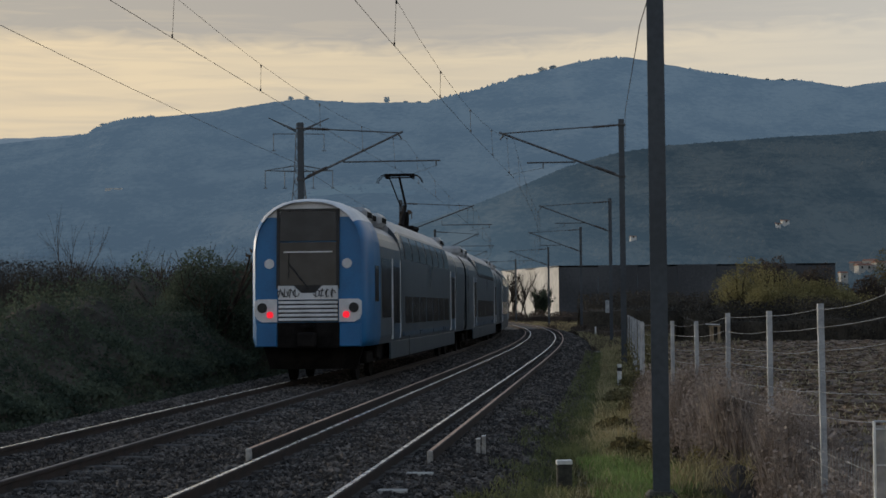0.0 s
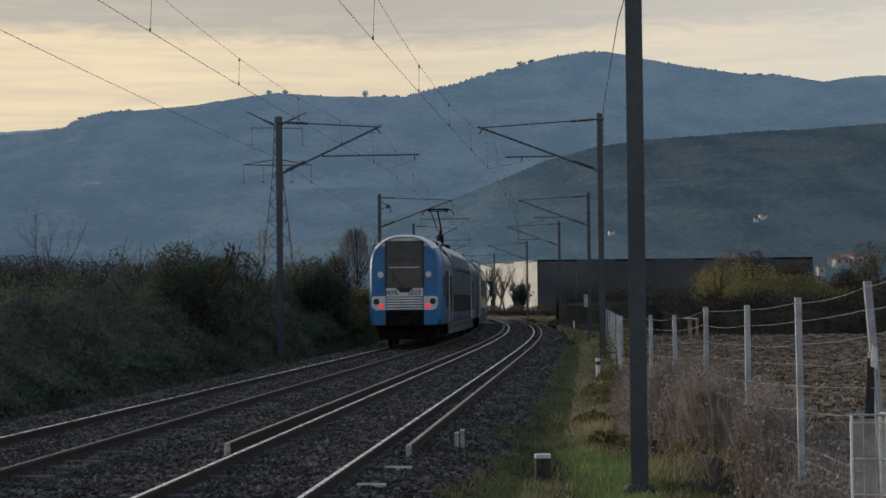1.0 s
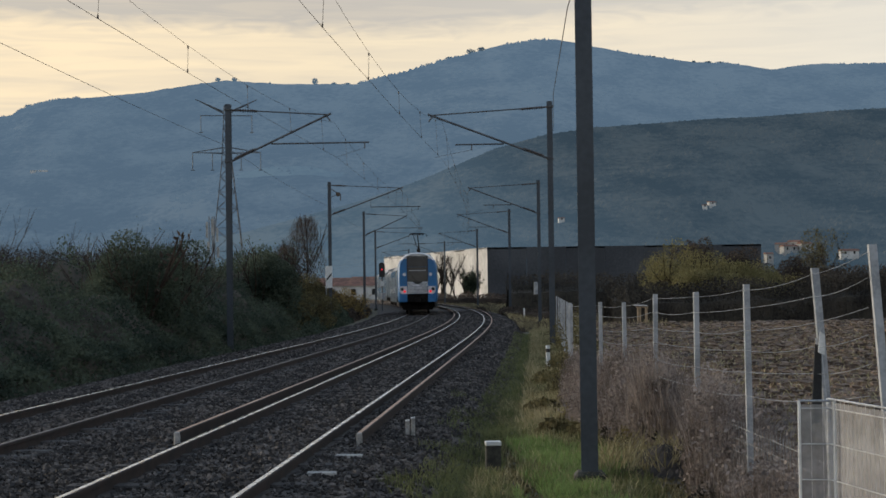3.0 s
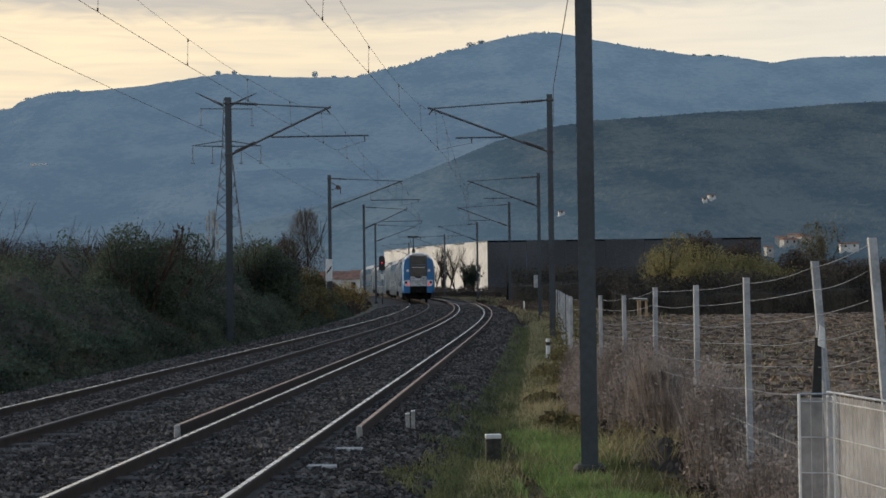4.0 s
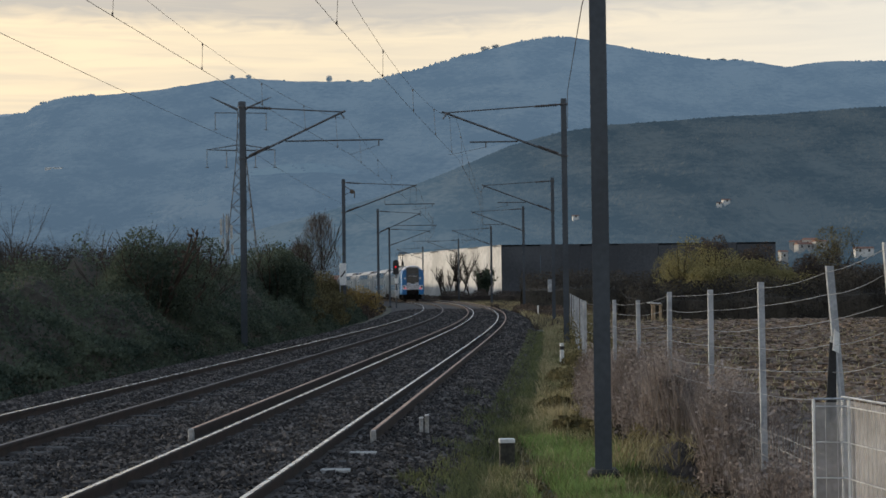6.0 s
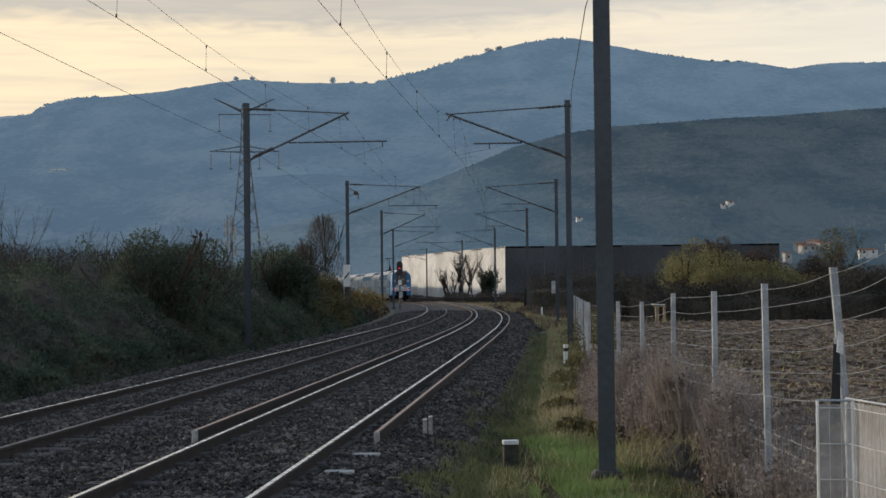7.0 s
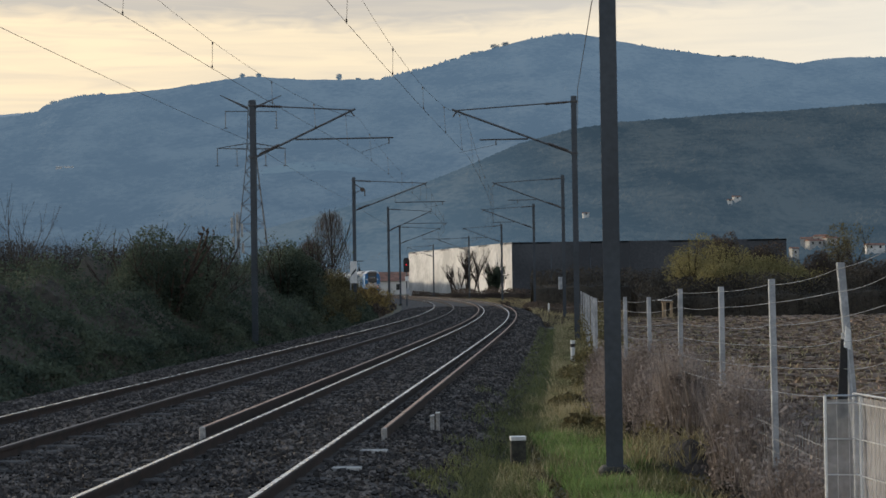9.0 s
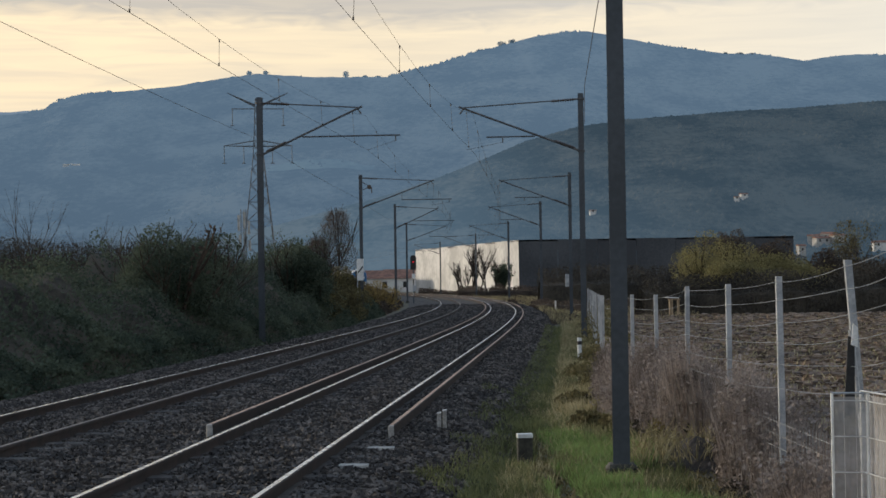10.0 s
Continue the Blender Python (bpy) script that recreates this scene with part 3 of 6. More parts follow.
def backdrop_mat(name, c1, c2, haze, strength, scale, stretch, tall, low_haze=1.18, thick=None):
    """Woods far off: dim patchwork, with blue haze painted on as surface emission."""
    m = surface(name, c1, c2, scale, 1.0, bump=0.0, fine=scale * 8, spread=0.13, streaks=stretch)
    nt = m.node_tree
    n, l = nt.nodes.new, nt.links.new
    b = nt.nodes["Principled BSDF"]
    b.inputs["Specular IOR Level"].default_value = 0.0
    # haze: blue emission added to the surface, its strength set by height
    haze_glow = n("ShaderNodeEmission")
    haze_glow.inputs["Color"].default_value = (*haze, 1)
    haze_glow.inputs["Strength"].default_value = strength
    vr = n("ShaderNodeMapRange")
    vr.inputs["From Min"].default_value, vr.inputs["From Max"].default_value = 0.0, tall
    vr.inputs["To Min"].default_value, vr.inputs["To Max"].default_value = strength * low_haze, strength * (2.04 - low_haze)
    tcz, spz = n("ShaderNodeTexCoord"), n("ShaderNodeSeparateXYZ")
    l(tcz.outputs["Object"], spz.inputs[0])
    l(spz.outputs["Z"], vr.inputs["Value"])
    l(vr.outputs[0], haze_glow.inputs["Strength"])
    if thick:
        # the painted haze is thicker towards one side: x from, x to, how many times
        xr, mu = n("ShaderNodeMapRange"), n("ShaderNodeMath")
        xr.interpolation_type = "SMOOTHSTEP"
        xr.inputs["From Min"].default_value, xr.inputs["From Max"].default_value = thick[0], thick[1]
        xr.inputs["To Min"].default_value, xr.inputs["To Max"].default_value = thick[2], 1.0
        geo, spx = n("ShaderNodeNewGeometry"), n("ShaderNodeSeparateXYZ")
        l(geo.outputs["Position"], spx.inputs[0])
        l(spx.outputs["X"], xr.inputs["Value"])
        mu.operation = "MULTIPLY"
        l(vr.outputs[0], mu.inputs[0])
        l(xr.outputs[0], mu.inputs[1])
        l(mu.outputs[0], haze_glow.inputs["Strength"])
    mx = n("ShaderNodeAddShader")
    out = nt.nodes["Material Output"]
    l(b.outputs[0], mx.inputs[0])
    l(haze_glow.outputs[0], mx.inputs[1])
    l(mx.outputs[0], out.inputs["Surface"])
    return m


# each hill's colour carries its own share of glowing haze
MAT["hill_far"] = backdrop_mat("far_hill_haze_glow", (0.06, 0.07, 0.07), (0.11, 0.12, 0.10), (0.30, 0.41, 0.55), 0.55, 0.006, (1, 0.5, 1), 400)
MAT["hill_main"] = backdrop_mat("wooded_hill_haze_glow", (0.006, 0.008, 0.009), (0.072, 0.072, 0.060), (0.205, 0.328, 0.475), 0.40, 0.011, (1, 0.12, 2.2), 420, 0.91)
MAT["hill_near"] = backdrop_mat("wooded_slope_haze_glow", (0.004, 0.007, 0.006), (0.066, 0.062, 0.048), (0.180, 0.29, 0.405), 0.20, 0.022, (1, 0.1, 2.0), 150, 1.12, (-40, 190, 1.9))
HILLS = {}


def hill_height(pts, y_ridge, y_foot, seed, u, v):
    rise, fall = min(v / 0.85, 1.0), max(0.0, (v - 0.85) / 0.15)
    top = profile(pts, u) * y_ridge
    z = top * (rise ** 1.25) * (1 - 0.8 * fall)
    z += 4 * rise * (1 - rise) * top * 0.13 * noise.noise((u * 9 + seed, v * 2.2, seed))
    return z - 3 * (1 - rise)


def hill(name, label, mat, pts, y_ridge, y_foot, half, rough, seed, nx=240, ny=24):
    """A ridge whose skyline rises over the level by the given slopes (height / distance), against the bearing x / y."""
    verts = []
    HILLS[mat] = (pts, y_ridge, y_foot, seed)
    for j in range(ny + 1):
        v = j / ny
        y = y_foot + (y_ridge - y_foot) * min(v / 0.85, 1.0) + max(0, v - 0.85) / 0.15 * 500
        for i in range(nx + 1):
            u = -half + 2 * half * i / nx
            z = hill_height(pts, y_ridge, y_foot, seed, u, v)
            z += rough * (noise.noise((u * 190, v * 26, seed)) + 0.6 * noise.noise((u * 420, v * 60, seed))) * (0.3 + 0.7 * min(v / 0.85, 1.0))
            verts.append((u * y, y, z))
    w = nx + 1
    faces = [(j * w + i, j * w + i + 1, (j + 1) * w + i + 1, (j + 1) * w + i) for j in range(ny) for i in range(nx)]
    return tagged(raw(name, verts, faces, mat, smooth=True), label, "hill", kind="structure")


def on_hill(mat, u, slope):
    """The place on a hill's front that is seen at the bearing u, at the given height over distance."""
    pts, y_ridge, y_foot, seed = HILLS[mat]
    for k in range(1, 200):
        v = 0.85 * k / 200
        y = y_foot + (y_ridge - y_foot) * v / 0.85
        z = hill_height(pts, y_ridge, y_foot, seed, u, v)
        if (z - 1.72) / y >= slope:
            break
    return Vector((u * y, y, z))


FAR = [(-0.9, 0.08), (-0.4, 0.098), (-0.30, 0.106), (-0.262, 0.1065), (-0.245, 0.108), (-0.22, 0.104), (-0.1, 0.09), (0.9, 0.08)]
MAIN = [(-0.9, 0.06), (-0.40, 0.092), (-0.262, 0.1035), (-0.236, 0.1055), (-0.2315, 0.109), (-0.222, 0.1125), (-0.21, 0.115), (-0.16, 0.119), (-0.13, 0.1235), (-0.11, 0.126),
        (-0.075, 0.1235), (-0.03, 0.123), (-0.015, 0.127), (0.005, 0.132), (0.022, 0.137), (0.055, 0.1455), (0.075, 0.148), (0.088, 0.1485), (0.10, 0.146), (0.135, 0.139),
        (0.17, 0.134), (0.19, 0.1335), (0.216, 0.129), (0.225, 0.1305), (0.245, 0.1325), (0.262, 0.132), (0.4, 0.135), (0.9, 0.12)]
NEAR = [(-0.9, 0.012), (-0.2, 0.020), (-0.1, 0.036), (-0.03, 0.054), (0.0, 0.064), (0.02, 0.0715), (0.05, 0.084), (0.08, 0.092), (0.11, 0.096), (0.15, 0.0985), (0.18, 0.1005), (0.21, 0.1015), (0.262, 0.105), (0.4, 0.11), (0.9, 0.10)]
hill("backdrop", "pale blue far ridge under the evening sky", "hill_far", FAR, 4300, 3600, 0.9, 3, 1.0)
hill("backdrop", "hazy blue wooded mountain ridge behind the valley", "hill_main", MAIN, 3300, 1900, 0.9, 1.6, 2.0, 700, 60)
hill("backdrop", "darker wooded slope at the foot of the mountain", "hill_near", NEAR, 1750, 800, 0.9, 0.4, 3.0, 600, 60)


def woods(label, mat, count, size, u0, u1, v0, v1, seed, gap=0.0, tall=1.0, power=1.0):
    """Many rough tree crowns on a hill's front, in stands with clearings between."""
    pts, y_ridge, y_foot, hs = HILLS[mat]
    rng = np.random.default_rng(seed)
    ball = np.array([(1, 0, 0), (0.3, 0.95, 0), (-0.8, 0.6, 0), (-0.8, -0.6, 0), (0.3, -0.95, 0), (0.1, 0.1, 1.0), (0, 0, -0.8)])
    tri = np.array([(k, (k + 1) % 5, 5) for k in range(5)] + [((k + 1) % 5, k, 6) for k in range(5)])
    u, v = rng.uniform(u0, u1, count), v0 + (v1 - v0) * rng.uniform(0, 1, count) ** power
    stand = np.array([noise.noise((a * 26, b * 9, seed)) + 0.5 * noise.noise((a * 70, b * 22, seed + 3)) for a, b in zip(u, v)])
    keep = stand > gap + rng.uniform(-0.25, 0.25, count)
    u, v = u[keep], v[keep]
    y = y_foot + (y_ridge - y_foot) * v / 0.85
    z = np.array([hill_height(pts, y_ridge, y_foot, hs, a, b) for a, b in zip(u, v)])
    r = size * rng.uniform(0.5, 1.35, (len(u), 1, 1))
    c = ball[None] * r * rng.uniform(0.7, 1.25, (len(u), 7, 3)) * [1, 1, tall]
    c += np.stack([u * y, y, z - size * 0.15 * tall], -1)[:, None]
    f = (tri[None] + (np.arange(len(u)) * 7)[:, None, None]).reshape(-1, 3)
    ob = raw("woods", c.reshape(-1, 3).tolist(), f.tolist(), mat)
    return tagged(ob, label, "woods", kind="stuff")


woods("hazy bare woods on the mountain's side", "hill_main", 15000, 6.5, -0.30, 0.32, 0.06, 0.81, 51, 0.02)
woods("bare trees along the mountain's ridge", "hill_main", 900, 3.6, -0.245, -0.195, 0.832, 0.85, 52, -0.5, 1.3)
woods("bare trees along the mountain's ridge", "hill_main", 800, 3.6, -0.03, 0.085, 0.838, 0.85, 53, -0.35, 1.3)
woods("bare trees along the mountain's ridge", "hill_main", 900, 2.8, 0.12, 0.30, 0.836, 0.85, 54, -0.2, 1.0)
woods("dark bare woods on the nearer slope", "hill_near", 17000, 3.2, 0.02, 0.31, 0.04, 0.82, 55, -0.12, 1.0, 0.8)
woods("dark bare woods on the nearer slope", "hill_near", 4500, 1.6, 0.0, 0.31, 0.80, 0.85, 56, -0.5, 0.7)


def meadow(label, mat, u0, u1, v0, v1, seed, paint):
    """A pale clearing that lies on a hill's front, with an uneven edge."""
    pts, y_ridge, y_foot, hs = HILLS[mat]
    verts, nu, nv = [], 24, 6
    for j in range(nv + 1):
        for i in range(nu + 1):
            a, b = i / nu, j / nv
            u = u0 + (u1 - u0) * a + 0.002 * noise.noise((a * 3, b * 3, seed))
            v = v0 + (v1 - v0) * (b * math.sin(math.pi * min(0.94, max(0.06, a))) ** 0.5) + 0.02 * noise.noise((a * 4, 1.0, seed))
            y = y_foot + (y_ridge - y_foot) * v / 0.85
            verts.append((u * y, y, hill_height(pts, y_ridge, y_foot, hs, u, v) + 4.0))
    w = nu + 1
    faces = [(j * w + i, j * w + i + 1, (j + 1) * w + i + 1, (j + 1) * w + i) for j in range(nv) for i in range(nu)]
    return tagged(raw("meadow", verts, faces, paint, smooth=True), label, "meadow", kind="structure")


MAT["hill_meadow"] = backdrop_mat("meadow_haze_glow", (0.040, 0.050, 0.036), (0.085, 0.096, 0.066), (0.20, 0.325, 0.49), 0.40, 0.012, (1, 0.12, 2), 420, 0.91)
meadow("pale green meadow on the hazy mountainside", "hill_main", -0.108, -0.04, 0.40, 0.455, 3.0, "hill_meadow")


def warehouse():
    th = empty("warehouse", Matrix.Identity(4), "long flat-roofed warehouse, white side wall and dark grey front", "warehouse")
    a, b, c = Vector((-5.2, 316, 0)), Vector((11.2, 250, 0)), Vector((52, 250, 0))
    d = Vector((36, 330, 0))
    top = 7.85
    for name, p, q, m, lab in (("white_panel", a, b, "cladding", "white profiled cladding"), ("dark_panel", b, c, "dark_cladding", "dark grey cladding")):
        way = (q - p).normalized()
        out = Vector((way.y, -way.x, 0))
        n = max(2, round((q - p).length / 6))
        for k in range(n):
            bm = bmesh.new()
            u, v = p + (q - p) * (k + 0.004) / n, p + (q - p) * (k + 0.996) / n
            o = out * 0.01 * (k % 2)
            f = [u + o, v + o, v + o - out * 0.3, u + o - out * 0.3]
            loft(bm, [[w + Vector((0, 0, -1)) for w in f], [w + Vector((0, 0, top)) for w in f]])
            bmesh.ops.recalc_face_normals(bm, faces=bm.faces[:])
            part(name, bm, m, th, lab)
    bm = bmesh.new()
    f = [a, b, c, d]
    loft(bm, [[w + Vector((0, 0, top - 0.25)) for w in f], [w + Vector((0, 0, top - 0.02)) for w in f]])
    bmesh.ops.recalc_face_normals(bm, faces=bm.faces[:])
    part("roof", bm, "dark_cladding", th)
    return th


warehouse()


# ---------------------------------------------------------------- train
CAR = 26.8
RUN = [(0.0, 18.46), (1.0, 43.5), (2.5, 83.0), (4.5, 139.1), (6.8, 203.0), (8.0, 236.2), (10.0, 291.5)]   # seconds, metres of the tail along the line


L_CAR = CAR / 2 - 0.25
SIDE_FLAT = 3.0
ROUND = 2.35                     # how square the shoulders are: 2 is an ellipse


def half_at(z, half, top, flat=SIDE_FLAT):
    if z <= flat:
        return half
    return half * max(0.0, 1 - ((z - flat) / (top - flat)) ** ROUND) ** (1 / ROUND)


def section(half, top, flat=SIDE_FLAT, low=0.86, n=16):
    """Car section from the sill up, over the round roof and down again: points (x, z)."""
    pts = [(-half + 0.05, low), (-half, low + 0.2), (-half, 2.0)]
    for k in range(n + 1):
        a = math.pi * k / n
        c, e = math.cos(a), 2 / ROUND
        pts.append((-half * math.copysign(abs(c) ** e, c), flat + (top - flat) * max(0.0, math.sin(a)) ** e))
    return pts + [(half, 2.0), (half, low + 0.2), (half - 0.05, low)]


def body_mesh(bm, stations, white_from=9.0):
    rings = [[(x, y, z) for x, z in section(half, top)] for y, half, top in stations]
    loft(bm, rings, cap=(False, True))
    bmesh.ops.recalc_face_normals(bm, faces=bm.faces[:])
    for f in bm.faces:
        if f.calc_center_median().z > white_from:
            f.material_index = 1


def disc(bm, c, r, depth=0.03, n=20):
    rod(bm, (c[0], c[1], c[2]), (c[0], c[1] - depth, c[2]), r, n=n)


def plate(bm, outline, y, thick):
    """An outline in x and z, made solid towards -y."""
    loft(bm, [[(x, y, z) for x, z in outline], [(x, y - thick, z) for x, z in outline]])
    bmesh.ops.recalc_face_normals(bm, faces=bm.faces[:])


def tail_face(th):
    """The flat, round-shouldered end of the train with its windscreen, lamps and grille."""
    y0 = -L_CAR
    half, top = 1.24, 4.22
    bm = bmesh.new()
    zs = [0.86, 1.4, 2.0, 2.6, 3.0, 3.2, 3.4, 3.6, 3.74, 3.86, 3.98, 4.08, 4.15, 4.19, 4.215]
    rows = [[bm.verts.new((half_at(z, half, top) * k, y0 + 0.05 * max(0, z - 2.3) ** 1.3, z)) for k in (-1, -0.56, 0.56, 1)] for z in zs]
    for i, (p, q) in enumerate(zip(rows, rows[1:])):
        for k in range(3):
            f = bm.faces.new((p[k], p[k + 1], q[k + 1], q[k]))
            f.material_index = 1 if zs[i] >= 3.80 else 0
    bmesh.ops.recalc_face_normals(bm, faces=bm.faces[:])
    part("end_face", bm, ["blue", "trainwhite"], th, "blue end face with a white brow")
    y = y0 - 0.004
    lean = lambda z: y + 0.05 * max(0, z - 2.3) ** 1.3
    for name, z0, z1, w0, w1, mat, lab in (("windscreen", 2.27, 3.28, 0.70, 0.69, "glass", "dark raked windscreen"), ("destination_panel", 3.30, 4.00, 0.69, 0.66, "glass", "dark panel over the windscreen")):
        bm = bmesh.new()
        o = [(-w0, z0), (w0, z0), (w1, z1), (-w1, z1)]
        loft(bm, [[(x, lean(z), z) for x, z in o], [(x * 0.985, lean(z) - 0.035, z0 + (z - z0) * 0.985 + 0.008) for x, z in o]])
        bmesh.ops.recalc_face_normals(bm, faces=bm.faces[:])
        part(name, bm, mat, th, lab)
    bm = bmesh.new()
    for sx in (-1, 1):
        loft(bm, [[(sx * (0.70 - 0.0) + d, lean(z) - 0.02, z) for d in (-0.035, 0.035)] + [(sx * 0.70 + d, lean(z) - 0.05, z) for d in (0.035, -0.035)] for z in (2.2, 2.6, 3.0, 3.4, 3.8, 4.05)])
    box(bm, (0, lean(4.03) - 0.02, 4.03), (1.44, 0.05, 0.05))
    bmesh.ops.recalc_face_normals(bm, faces=bm.faces[:])
    part("window_surround", bm, "black", th)
    bm = bmesh.new()
    box(bm, (0.0, lean(3.04) - 0.042, 3.05), (1.14, 0.012, 0.03))
    part("blind_rail", bm, "trainwhite", th, "pale line behind the windscreen")
    bm = bmesh.new()
    rod(bm, (0.0, y - 0.06, 2.22), (-0.45, lean(2.75) - 0.06, 2.78), 0.018)
    rod(bm, (-0.45, lean(2.75) - 0.06, 2.45), (-0.45, lean(2.95) - 0.06, 3.0), 0.012)
    part("wiper", bm, "black", th)
    bm = bmesh.new()
    plate(bm, [(-0.70, 1.95), (0.70, 1.95), (0.70, 2.27), (0.34, 2.27), (0.16, 2.10), (-0.16, 2.10), (-0.34, 2.27), (-0.70, 2.27)], y, 0.05)
    part("apron", bm, "trainwhite", th, "white apron with a notch below the windscreen")
    bm = bmesh.new()
    plate(bm, [(-0.33, 2.275), (-0.15, 2.105), (0.15, 2.105), (0.33, 2.275)], y, 0.045)
    part("notch", bm, "black", th)
    rnd = random.Random(8)
    for cx in (-0.42, 0.44):
        bm = bmesh.new()
        for k in range(4):
            # loose loops and strokes, sprayed one over the other
            ox, w = cx - 0.24 + 0.13 * k, rnd.uniform(0.05, 0.08)
            a0 = rnd.uniform(0, 6.28)
            tube(bm, [(ox + w * math.cos(a0 + q * 0.9), y - 0.056 - 0.001 * k, 2.09 + rnd.uniform(-0.02, 0.02) + 0.085 * math.sin(a0 + q * 0.9)) for q in range(6)], 0.010, 4)
            tube(bm, [(ox - 0.03, y - 0.06, 2.0), (ox + rnd.uniform(-0.03, 0.06), y - 0.06, 2.2)], 0.010, 4)
        part("graffiti", bm, "black", th, "black sprayed scrawl")
    bm = bmesh.new()
    box(bm, (0, y - 0.01, 1.69), (1.40, 0.03, 0.50))
    part("grille_back", bm, "black", th)
    for k in range(5):
        bm = bmesh.new()
        box(bm, (0, y - 0.045, 1.49 + 0.098 * k), (1.38, 0.05, 0.062), 0.008)
        part("louver", bm, "trainwhite", th)
    for sx in (-1, 1):
        bm = bmesh.new()
        plate(bm, [(sx * x, z) for x, z in ((0.725, 1.43), (1.08, 1.43), (1.20, 1.50), (1.25, 1.62), (1.25, 1.90), (1.18, 1.96), (0.725, 1.96))], y, 0.045)
        lamp = part("lamp_housing", bm, "trainwhite", th, "white lamp housing")
        bm = bmesh.new()
        disc(bm, (sx * 1.07, y - 0.04, 1.76), 0.115)
        part("headlamp", bm, "black", lamp, "dark unlit headlamp")
        bm = bmesh.new()
        disc(bm, (sx * 0.89, y - 0.04, 1.60), 0.078, 0.035)
        part("tail_lamp", bm, "red_on", lamp, "lit red tail lamp")
        bm = bmesh.new()
        disc(bm, (sx * 0.91, lean(2.78) + 0.01, 2.78), 0.115, 0.03)
        part("roundel", bm, "trainwhite", th, "white roundel")
        bm = bmesh.new()
        box(bm, (sx * 0.98, y - 0.01, 1.13), (0.50, 0.06, 0.53), 0.015)
        part("bumper", bm, "blue", th, "blue lower corner panel")
    bm = bmesh.new()
    box(bm, (0, y - 0.01, 1.13), (1.44, 0.05, 0.58))
    part("coupler_recess", bm, "under", th)
    bm = bmesh.new()
    box(bm, (0, y - 0.16, 1.02), (0.42, 0.34, 0.34), 0.04)
    box(bm, (0, y - 0.10, 1.33), (0.30, 0.14, 0.05))
    part("coupler", bm, "under", th, "sooty coupler")
    bm = bmesh.new()
    plate(bm, [(-1.18, 0.84), (1.18, 0.84), (1.02, 0.32), (-1.02, 0.32)], y + 0.75, 0.12)
    part("plough", bm, "under", th)


def side_piece(bm, y0, y1, z0, z1, half, top, sx, out=0.012, n=4):
    """A patch that lies on the car's side between two heights."""
    rows = []
    for k in range(n + 1):
        z = z0 + (z1 - z0) * k / n
        rows.append((half_at(z, half, top) + out, z))
    grid = [[bm.verts.new((sx * x, yy, z)) for yy in (y0, y1)] for x, z in rows]
    inner = [[bm.verts.new((sx * (x - out - 0.05), yy, z)) for yy in (y0, y1)] for x, z in rows]
    for g in (grid, inner):
        for p, q in zip(g, g[1:]):
            bm.faces.new((p[0], p[1], q[1], q[0]))
    for e in (0, -1):
        bm.faces.new((grid[e][0], grid[e][1], inner[e][1], inner[e][0]))
    for e in (0, 1):
        for k in range(n):
            bm.faces.new((grid[k][e], grid[k + 1][e], inner[k + 1][e], inner[k][e]))
    bmesh.ops.recalc_face_normals(bm, faces=bm.faces[:])


def bogie(th, y):
    bm = bmesh.new()
    for sx in (-1, 1):
        box(bm, (sx * 1.0, y, 0.55), (0.16, 2.9, 0.28), 0.03)
        box(bm, (sx * 1.08, y, 0.66), (0.2, 0.7, 0.3), 0.03)
    box(bm, (0, y, 0.55), (2.0, 0.5, 0.25), 0.03)
    b = part("bogie", bm, "under", th, "sooty bogie frame")
    for dy in (-1.15, 1.15):
        bm = bmesh.new()
        for sx in (-1, 1):
            rod(bm, (sx * 0.69, y + dy, 0.42), (sx * 0.82, y + dy, 0.42), 0.42, n=24)
        rod(bm, (-0.7, y + dy, 0.42), (0.7, y + dy, 0.42), 0.08, n=8)
        part("wheelset", bm, "under", b, "steel wheelset")


def pantograph(th, y):
    bm = bmesh.new()
    box(bm, (0, y, 4.42), (1.0, 1.6, 0.10), 0.02)
    for sx in (-1, 1):
        for dy in (-0.6, 0.6):
            rod(bm, (sx * 0.42, y + dy, 4.1), (sx * 0.42, y + dy, 4.42), 0.07, n=8)
    p = part("pantograph", bm, "under", th, "raised black pantograph")
    bm = bmesh.new()
    rod(bm, (0.05, y - 0.6, 4.45), (0.05, y + 0.55, 5.2), 0.10, 0.075, 8)
    box(bm, (0.05, y + 0.3, 4.75), (0.30, 0.4, 0.5), 0.05)
    part("lower_arm", bm, "under", p)
    for x0, x1, r in ((0.08, -0.02, 0.040), (-0.10, -0.36, 0.022)):
        bm = bmesh.new()
        rod(bm, (x0, y + 0.55, 5.2), (x1, y - 0.35, 6.12), r)
        part("upper_arm", bm, "under", p)
    for dy in (-0.2, 0.2):
        bm = bmesh.new()
        yy = y - 0.35 + dy
        tube(bm, [(-0.50, yy, 6.19), (0.50, yy, 6.19)], 0.034)
        strip = part("collector_strip", bm, "under", p)
        for sx in (-1, 1):
            bm = bmesh.new()
            tube(bm, [(sx * 0.50, yy, 6.19), (sx * 0.62, yy, 6.15), (sx * 0.72, yy, 6.04), (sx * 0.76, yy, 5.93)], 0.015)
            part("horn", bm, "under", strip, "thin bent horn")
    bm = bmesh.new()
    for sx in (-0.42, 0.42):
        box(bm, (sx, y - 0.35, 6.12), (0.10, 0.5, 0.09))
    rod(bm, (-0.42, y - 0.35, 6.10), (0.42, y - 0.35, 6.10), 0.022)
    part("head_frame", bm, "under", p)


